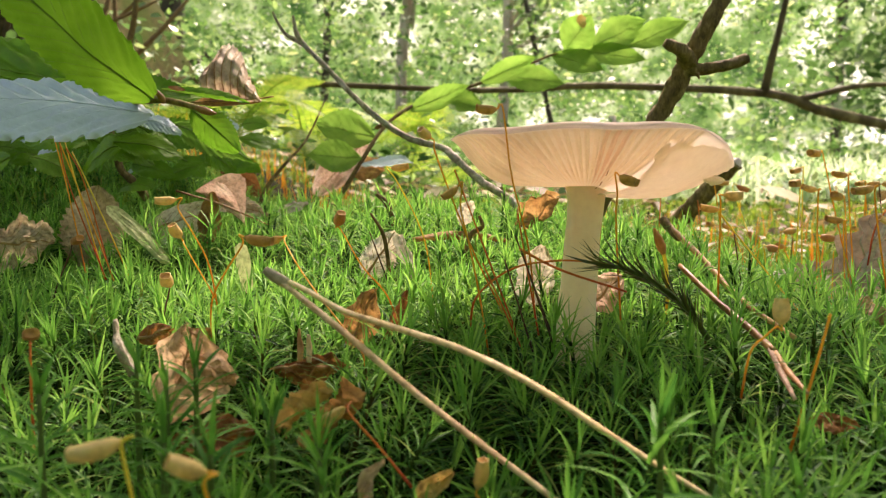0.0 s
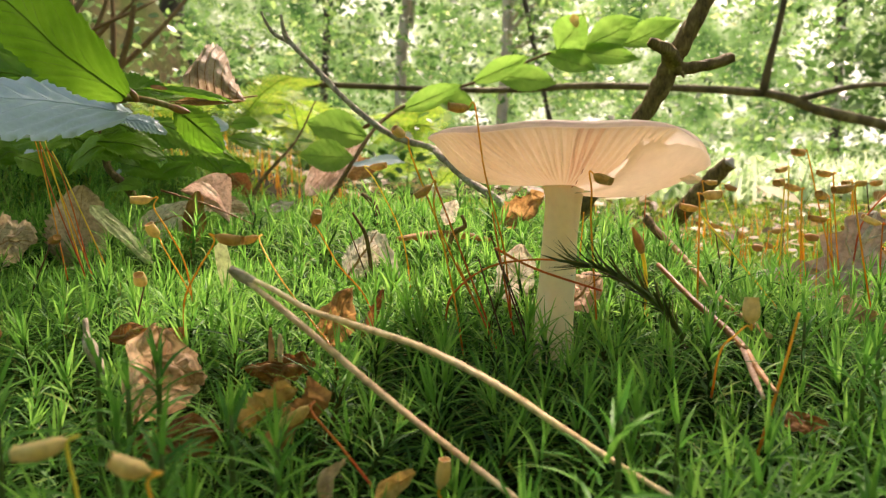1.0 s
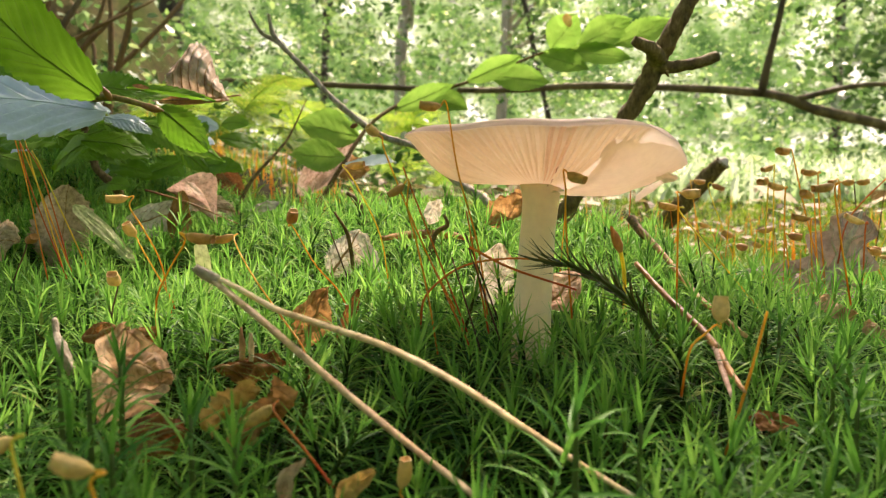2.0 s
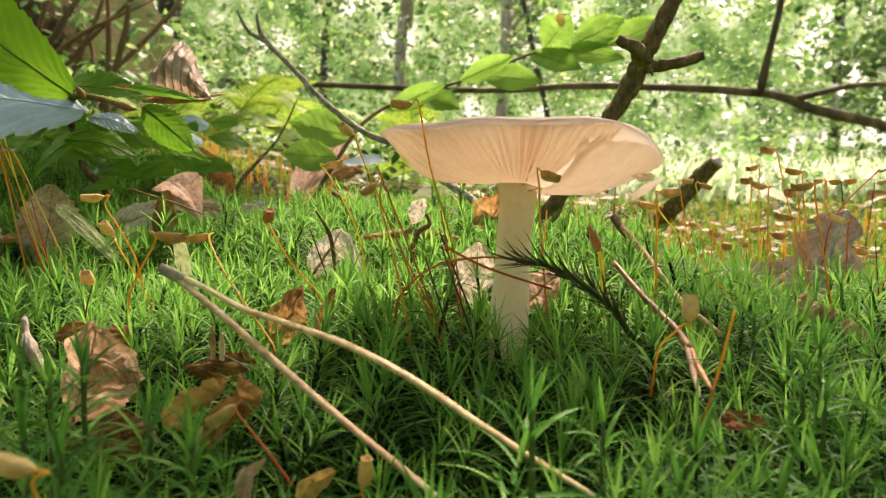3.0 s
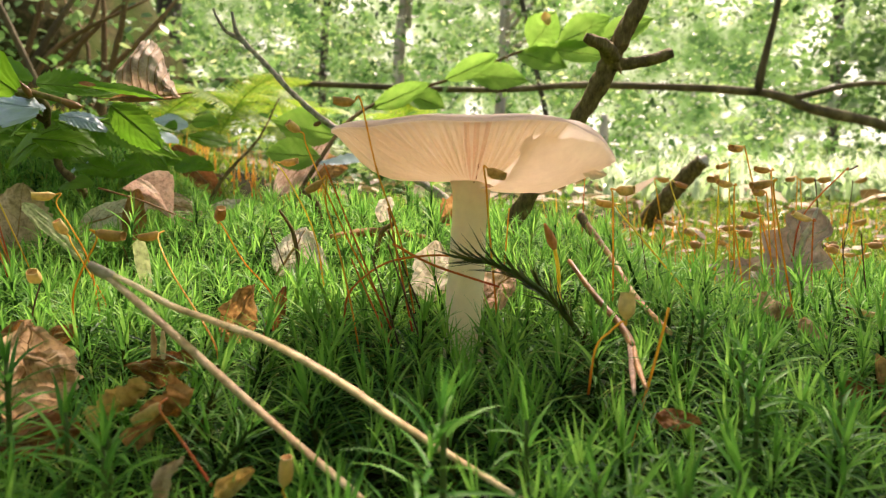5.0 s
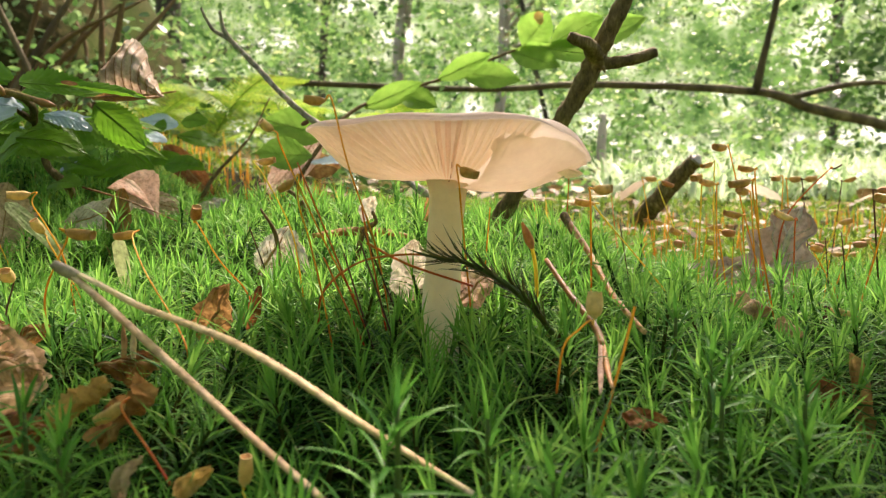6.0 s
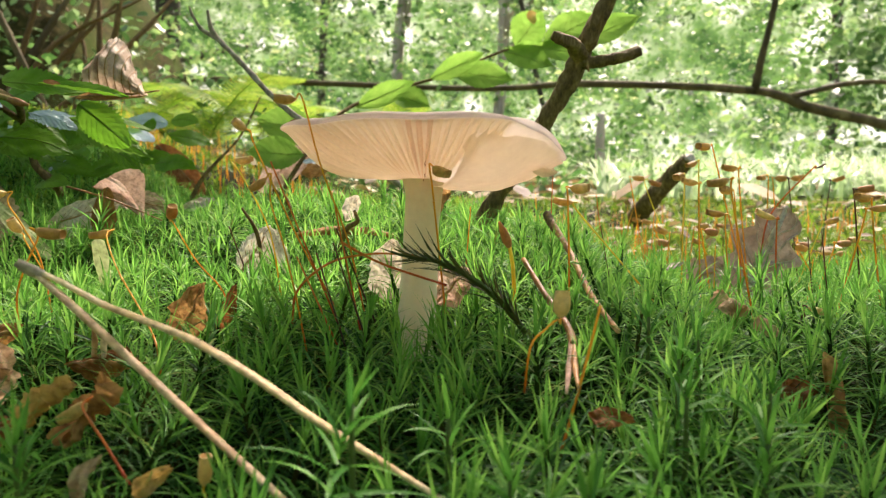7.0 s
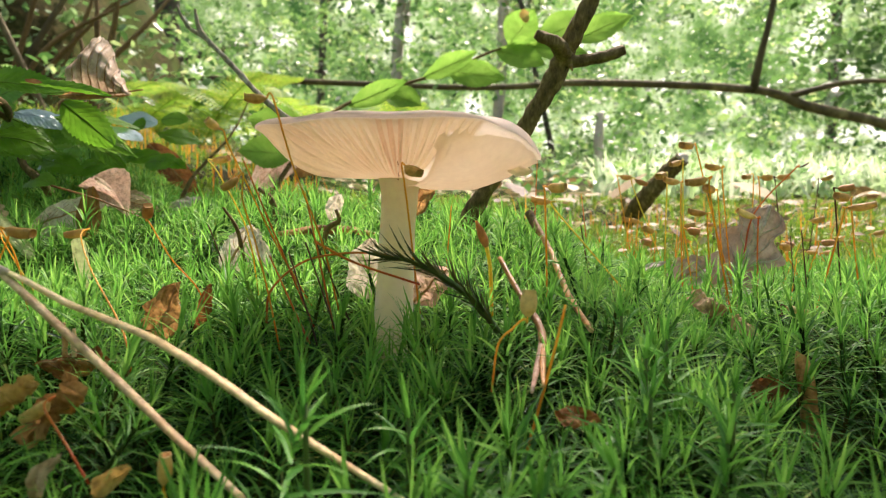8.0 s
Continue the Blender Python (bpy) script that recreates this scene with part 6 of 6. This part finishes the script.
# ---- trees and the fallen log ----
def tree(base, topp, r0, r1, mat, label, crown=60, limb=5, seed=0, size=0.10):
    tr = thing("tree", base, label, "tree", "trees of the wood")
    rt = random.Random(seed)
    b, e = Vector(base), Vector(topp)
    mid = b.lerp(e, 0.5) + Vector((rt.uniform(-0.1, 0.1), 0, 0))
    part("trunk", tube([b - Vector((0, 0, 0.1)), b.lerp(e, 0.12), mid, e], [r0 * 1.35, r0, (r0 + r1) / 2, r1], sides=14, n=30, rough=0.12, seed=seed), mat, tr)
    leaves = []
    for k in range(limb):
        bm = bmesh.new()
        f = rt.uniform(0.3, 1.0)
        p = b.lerp(e, f)
        q = p + Vector((rt.uniform(-1, 1), rt.uniform(-0.6, 0.6), rt.uniform(0.1, 0.9))) * (e - b).length * 0.28
        tube_into(bm, [p, p.lerp(q, 0.5) + Vector((0, 0, 0.05)), q], [r1 * 0.6, r1 * 0.35, r1 * 0.12], sides=7, n=10, rough=0.1)
        part("limb", bm, mat, tr)
        for w in (0.5, 0.75, 1.0):
            c = p.lerp(q, w)
            leaves += [(c.x + rt.gauss(0, 0.22), c.y + rt.gauss(0, 0.22), c.z + rt.gauss(0, 0.10), size * rt.uniform(0.6, 1.2), rt.gauss(0, 0.6), rt.gauss(0, 0.5), rt.uniform(0, 6.28)) for _ in range(crown)]
    c = cloud("crown", leaves, BACK_LEAF, "", "", "")
    c.parent = tr
    c.matrix_parent_inverse = Matrix.Translation(-tr.location)
    return tr


tree((-0.47, 7.6, 0.2), (-0.20, 7.6, 2.9), 0.065, 0.05, TRUNK_PALE, "slender sunlit pale trunk in the wood", seed=1)
tree((-1.50, 3.5, 0.20), (-1.62, 3.5, 3.0), 0.13, 0.11, TRUNK, "thick dark old trunk at the edge of the wood", seed=3, size=0.07)
tree((-1.45, 2.2, 0.15), (-1.65, 2.2, 2.0), 0.06, 0.05, TRUNK, "dark trunk in the shade of the wood", seed=4, size=0.07)
tree((-1.75, 10.5, 0.3), (-1.6, 10.5, 4.0), 0.06, 0.05, TRUNK, "thin dark sapling in the wood", seed=5)
tree((0.62, 8.0, 0.2), (0.68, 8.0, 3.2), 0.06, 0.05, TRUNK_PALE, "thin pale sapling in the wood", seed=6)
tree((-3.2, 8.5, 0.2), (-3.0, 8.5, 4.0), 0.16, 0.12, TRUNK, "dark trunk further off in the wood", seed=9)
tree((0.585, 7.0, 0.2), (0.62, 7.0, 3.0), 0.030, 0.025, TRUNK_PALE, "slim reddish pale sapling in the wood", 20, 3, 11)
tree((1.05, 6.5, 0.2), (0.52, 6.5, 2.6), 0.026, 0.018, TRUNK, "slim leaning dark sapling in the wood", 20, 3, 12)
tree((3.75, 7.0, 0.2), (3.9, 7.0, 3.4), 0.05, 0.04, TRUNK, "dark young trunk in the wood", 20, 3, 13)
t = thing("fallen_log", (0.6, 3.0, 0.42), "long thin fallen tree lying across the wood floor", "log")
part("trunk", tube([(-1.6, 3.15, 0.50), (-0.8857, 3.05, 0.485), (0.1524, 3.0000, 0.4390), (0.6371, 3.0000, 0.4572), (1.3076, 3.0000, 0.4276), (1.5417, 3.0000, 0.3592), (1.8182, 3.0000, 0.2974), (2.4, 3.0, 0.15)],
                   [0.010, 0.012, 0.012, 0.014, 0.017, 0.021, 0.021, 0.020], sides=14, n=80, rough=0.2, seed=2), LOG, t)
# a dark trunk further off, built here as a limb of the log
part("limb", tube([(1.31, 3.0, 0.42), (1.33, 2.98, 0.56), (1.37, 2.98, 0.75), (1.42, 2.98, 1.05)], [0.018, 0.015, 0.012, 0.009], sides=9, n=12, rough=0.2), LOG, t)
part("limb", tube([(1.45, 3.0, 0.40), (1.75, 2.95, 0.455), (2.2, 2.9, 0.40)], [0.014, 0.010, 0.006], sides=9, n=12, rough=0.2), LOG, t)
t = thing("old_post", (0.5999, 2.6025, 0.1041), "short weathered grey post in the far grass", "post")
part("post", tube([(0.5999, 2.6025, 0.1041), (0.6003, 2.6025, 0.2042), (0.6027, 2.6025, 0.2977)], [0.017, 0.016, 0.013], sides=10, n=14, rough=0.2, seed=4), TRUNK_PALE, t)


# ---- the shaded earth bank with its brushwood ----
def build_bank():
    n = 26
    verts, faces = [], []
    for j in range(n + 1):
        for i in range(n + 1):
            u, v = i / n, j / n
            x, y = -2.6 + 1.75 * u, 2.0 + 1.9 * v
            h = 0.95 * math.sin(math.pi * min(v * 0.9 + 0.08, 1)) * (1 - smooth(0.70, 1.0, u)) * smooth(0.0, 0.15, v)
            verts.append((x, y, top(x, y) - 0.03 + h + 0.09 * noise.noise(Vector((x * 3, y * 3, 1))) + 0.03 * noise.noise(Vector((x * 11, y * 11, 1)))))
    w = n + 1
    faces = [(j * w + i, j * w + i + 1, (j + 1) * w + i + 1, (j + 1) * w + i) for j in range(n) for i in range(n)]
    soup("earth_bank", verts, faces, BANK_EARTH, "structure", "shaded bank of dark earth in the wood", "bank")
    rk = random.Random(3)
    for k in range(26):
        x, y = rk.uniform(-1.9, -0.75), rk.uniform(1.75, 2.2)
        b = Vector((x, y, top(x, y)))
        e = b + Vector((rk.uniform(-0.5, 0.5), rk.uniform(-0.1, 0.3), rk.uniform(0.25, 0.8)))
        tw = thing("brush_stem", b, "bare dark brushwood stem on the shaded bank", "brushwood", "brushwood")
        part("stem", tube([b, b.lerp(e, 0.5) + Vector((rk.uniform(-0.08, 0.08), 0, 0.05)), e], [0.010, 0.007, 0.003], sides=7, n=12, rough=0.2, seed=k), TWIG_BROWN if k % 3 else LOG, tw)
    out = []
    for _ in range(60):
        x, y = rk.uniform(-2.2, -0.85), rk.uniform(1.7, 2.4)
        out += bough(x, y, top(x, y) + rk.uniform(0.05, 0.7), 0.10, 22, 0.045)
    cloud("bank_leaves", out, SHADE_LEAF, "dark green leaves of the shaded bank", "undergrowth")


build_bank()


# ---- ferns, pale grass, litter and far stalks ----
def fern(base, direction, length, seed):
    """One arching frond: a midrib with paired, tapering pinnae, each cut into lobes."""
    rf = random.Random(seed)
    f = thing("fern_frond", base, "light green arching fern frond on the mossy slope", "fern", "fern fronds")
    b = Vector(base)
    d = Vector(direction).normalized()
    pts = [b + d * length * u + Vector((0, 0, length * (0.55 * u - 0.75 * u * u))) for u in (0, 0.25, 0.5, 0.75, 1)]
    part("midrib", tube(pts, [0.0014, 0.0010, 0.0004], sides=6, n=16), VEIN_GREEN, f)
    c = spline(pts, 44)
    verts, faces = [], []
    for i in range(6, 43):
        u = i / 43
        L = length * 0.30 * math.sin(math.pi * min(u * 0.9 + 0.1, 1)) ** 0.8 * rf.uniform(0.9, 1.1)
        al = (c[i + 1 if i < 43 else i] - c[i - 1]).normalized()
        sd0 = al.cross(Vector((0, 0, 1))).normalized()
        for sg in (-1, 1):
            p = (sd0 * sg * 0.93 + al * 0.35 + Vector((0, 0, -0.12))).normalized()
            n = 7
            for q in range(n):
                a0 = c[i] + p * L * (q / n)
                wq = length * 0.010 * (1 - q / n) + 0.0006
                for s2 in (-1, 1):
                    k = len(verts)
                    verts += [tuple(a0), tuple(a0 + p * L / n * 1.05), tuple(a0 + p * L / n * 1.0 + al * s2 * wq), tuple(a0 + p * L / n * 0.35 + al * s2 * wq * 0.9)]
                    faces.append((k, k + 1, k + 2, k + 3))
    o = soup("pinnae", verts, faces, FERN, "", "", "")
    o.parent = f
    o.matrix_parent_inverse = Matrix.Translation(-f.location)


fern((-0.54, 1.29, 0.185), (0.95, -0.35, 0.10), 0.26, 90)
fern((-0.45, 1.38, 0.170), (1.0, -0.2, 0.20), 0.26, 91)
fern((-0.36, 1.58, 0.155), (1.0, -0.3, 0.30), 0.26, 92)
fern((-0.15, 1.58, 0.125), (-0.8, -0.5, 0.45), 0.22, 93)
fern((0.03, 1.65, 0.125), (-0.9, -0.3, 0.45), 0.26, 94)
fern((-0.18, 1.50, 0.095), (1.0, -0.3, 0.5), 0.24, 95)
for i in range(22):
    x, y = rb.uniform(-0.7, 0.02), rb.uniform(1.2, 1.9)
    fern((x, y, top(x, y) - 0.005), (rb.uniform(-0.6, 1.0), rb.uniform(-0.8, 0.2), rb.uniform(0.15, 0.5)), rb.uniform(0.18, 0.30), 100 + i)


def tufts(name, n, region, height, width, mat, label, category, lean=0.4):
    verts, faces = [], []
    for _ in range(n):
        y = rb.uniform(region[2], region[3])
        x = rb.uniform(region[0], region[1]) * (y if region[4] else 1)
        z = top(x, y) - 0.01
        h = height * rb.uniform(0.5, 1.2)
        a = rb.uniform(0, 6.28)
        ln = rb.gauss(0, lean) * h
        dx, dy = math.cos(a), math.sin(a)
        k = len(verts)
        for u in (0, 0.35, 0.7, 1.0):
            w = width * (1 - u ** 2) * 0.5 + width * 0.04
            cx, cy, cz = x + dx * ln * u * u, y + dy * ln * u * u, z + h * (u - 0.25 * u * u * min(abs(ln) / h, 1))
            verts += [(cx - dy * w, cy + dx * w, cz), (cx + dy * w, cy - dx * w, cz)]
        faces += [(k + 2 * s, k + 2 * s + 1, k + 2 * s + 3, k + 2 * s + 2) for s in range(3)]
    return soup(name, verts, faces, mat, "stuff", label, category)


tufts("tall_grass", 3000, (0.24, 0.85, 1.2, 3.0, True), 0.085, 0.0075, SUNLIT_GRASS, "grass of a clearing, its sunlight put into a pale colour", "grass", 1.6)
tufts("far_stalks", 190, (-0.40, -0.10, 0.60, 1.1, True), 0.036, 0.0013, SETA_ORANGE, "many orange moss stalks on the slope beyond", "moss stalks", 0.25)
tufts("slope_stalks", 130, (0.20, 0.66, 0.40, 0.9, True), 0.026, 0.0012, SETA_ORANGE, "many orange moss stalks beyond the stand", "moss stalks", 0.25)


def litter(n, region, size, seed):
    rl = random.Random(seed)
    out = []
    for _ in range(n):
        y = rl.uniform(region[2], region[3])
        x = rl.uniform(region[0], region[1]) * y
        out.append((x, y, top(x, y) - 0.002, size * rl.uniform(0.6, 1.3), rl.gauss(0, 0.3), rl.gauss(0, 0.3), rl.uniform(0, 6.28)))
    return out


cloud("leaf_litter", litter(110, (-0.3, 0.65, 0.46, 1.0), 0.014, 1) + litter(260, (0.18, 0.7, 0.42, 1.1), 0.012, 4) + litter(1400, (-0.8, 0.8, 1.0, 5.0), 0.06, 2), LITTER, "brown fallen leaves scattered over the wood floor", "litter")


# ---- unseen crowns added overhead on the sun's side, which shade the mushroom ----
def shade_canopy():
    rc = random.Random(77)
    out = []
    for _ in range(52):
        d = rc.uniform(3.2, 5.2)
        c = sun_dir * d + Vector((rc.gauss(0, 1.3), rc.gauss(0, 1.3), rc.gauss(0, 0.3)))
        for _ in range(40):
            out.append((c.x + rc.gauss(0, 0.3), c.y + rc.gauss(0, 0.3), c.z + rc.gauss(0, 0.07), rc.uniform(0.06, 0.13), rc.gauss(0, 0.4), rc.gauss(0, 0.4), rc.uniform(0, 6.28)))
    cloud("overhead_canopy", out, BACK_LEAF, "unseen leafy crown overhead that shades the mushroom", "foliage")


shade_canopy()



# ---- an unseen leafy bough added over the near moss, to shade it ----
def shade_overhang():
    ro = random.Random(19)
    o = thing("overhanging_shade_bough", (-0.6, 0.30, 0.42), "unseen leafy bough added to shade the near moss", "branch")
    pts = [(-0.70, 0.44, 0.50), (-0.35, 0.37, 0.38), (0.0, 0.345, 0.34), (0.45, 0.34, 0.33)]
    part("stem", tube(pts, [0.008, 0.006, 0.004, 0.002], sides=8, n=24, rough=0.2), TWIG_BROWN, o)
    leaves = []
    for _ in range(450):
        x = ro.uniform(-0.36, 0.060) if ro.random() < 0.52 else ro.uniform(0.15, 0.48)
        y = 0.328 + ro.gauss(0, 0.035)
        if 0.008 < x < 0.048 and y > 0.342:
            continue
        leaves.append((x, y, 0.33 + ro.gauss(0, 0.025), ro.uniform(0.03, 0.055), ro.gauss(0, 0.35), ro.gauss(0, 0.35), ro.uniform(0, 6.28)))
    for _ in range(60):
        leaves.append((ro.uniform(-0.40, -0.06), ro.uniform(0.36, 0.47), 0.33 + ro.gauss(0, 0.02), ro.uniform(0.03, 0.055), ro.gauss(0, 0.35), ro.gauss(0, 0.35), ro.uniform(0, 6.28)))
    c = cloud("foliage", leaves, LEAF_GREEN, "", "", "")
    c.parent = o
    c.matrix_parent_inverse = Matrix.Translation(-o.location)


shade_overhang()


def near_shade_bough():
    """An unseen bough over the camera, added to keep sky light off the near moss."""
    ro = random.Random(23)
    o = thing("low_shade_bough", (-0.5, -0.05, 0.24), "unseen dense leafy bough that shades the near moss", "branch")
    part("stem", tube([(-0.55, -0.08, 0.30), (-0.2, -0.05, 0.20), (0.1, -0.03, 0.185), (0.45, -0.02, 0.18)], [0.006, 0.005, 0.004, 0.002], sides=8, n=24, rough=0.2), TWIG_BROWN, o)
    leaves = []
    for _ in range(420):
        leaves.append((ro.uniform(-0.35, 0.42), ro.uniform(-0.20, 0.065), 0.18 + ro.gauss(0, 0.015), ro.uniform(0.035, 0.06), ro.gauss(0, 0.3), ro.gauss(0, 0.3), ro.uniform(0, 6.28)))
    c = cloud("foliage", leaves, LEAF_GREEN, "", "", "")
    c.parent = o
    c.matrix_parent_inverse = Matrix.Translation(-o.location)


near_shade_bough()


def side_shade_bough():
    """Unseen foliage beside the shrub, added to shade the hummock."""
    ro = random.Random(29)
    o = thing("unseen_shade_bough", (-0.9, 0.80, 0.45), "unseen leafy bough added to shade the mossy hummock", "branch")
    part("stem", tube([(-0.95, 0.85, 0.52), (-0.6, 0.75, 0.40), (-0.35, 0.70, 0.34), (-0.12, 0.68, 0.30)], [0.008, 0.006, 0.004, 0.002], sides=8, n=24, rough=0.2), TWIG_BROWN, o)
    leaves = []
    for _ in range(210):
        leaves.append((ro.uniform(-0.32, 0.0), ro.uniform(0.50, 0.67), 0.335 + ro.gauss(0, 0.015), ro.uniform(0.03, 0.05), ro.gauss(0, 0.3), ro.gauss(0, 0.3), ro.uniform(0, 6.28)))
    for _ in range(520):
        leaves.append((ro.uniform(-0.60, -0.06), ro.uniform(0.50, 0.84), 0.325 + ro.gauss(0, 0.02), ro.uniform(0.03, 0.055), ro.gauss(0, 0.3), ro.gauss(0, 0.3), ro.uniform(0, 6.28)))
    c = cloud("foliage", leaves, LEAF_GREEN, "", "", "")
    c.parent = o
    c.matrix_parent_inverse = Matrix.Translation(-o.location)


side_shade_bough()


def low_shade_bough():
    """A thin unseen bough, added so that its leaves dapple the near moss with shade."""
    ro = random.Random(41)
    o = thing("unseen_shade_bough", (-0.20, 0.30, 0.23), "thin unseen leafy bough that dapples the near moss with shade", "branch")
    part("stem", tube([(-0.30, 0.33, 0.26), (-0.16, 0.28, 0.225), (-0.05, 0.25, 0.215), (0.05, 0.215, 0.212), (0.17, 0.21, 0.205)], [0.004, 0.003, 0.002, 0.001], sides=8, n=20, rough=0.2), TWIG_BROWN, o)
    leaves = []
    for x0, x1, y0, y1, count in ((-0.20, -0.05, 0.19, 0.36, 175), (-0.05, 0.01, 0.185, 0.235, 3), (0.065, 0.19, 0.185, 0.240, 30)):
        for k in range(count):
            leaves.append((ro.uniform(x0, x1), ro.uniform(y0, y1), 0.21 + ro.gauss(0, 0.01), ro.uniform(0.018, 0.034), ro.gauss(0, 0.3), ro.gauss(0, 0.3), ro.uniform(0, 6.28)))
    c = cloud("foliage", leaves, LEAF_GREEN, "", "", "")
    c.parent = o
    c.matrix_parent_inverse = Matrix.Translation(-o.location)


low_shade_bough()
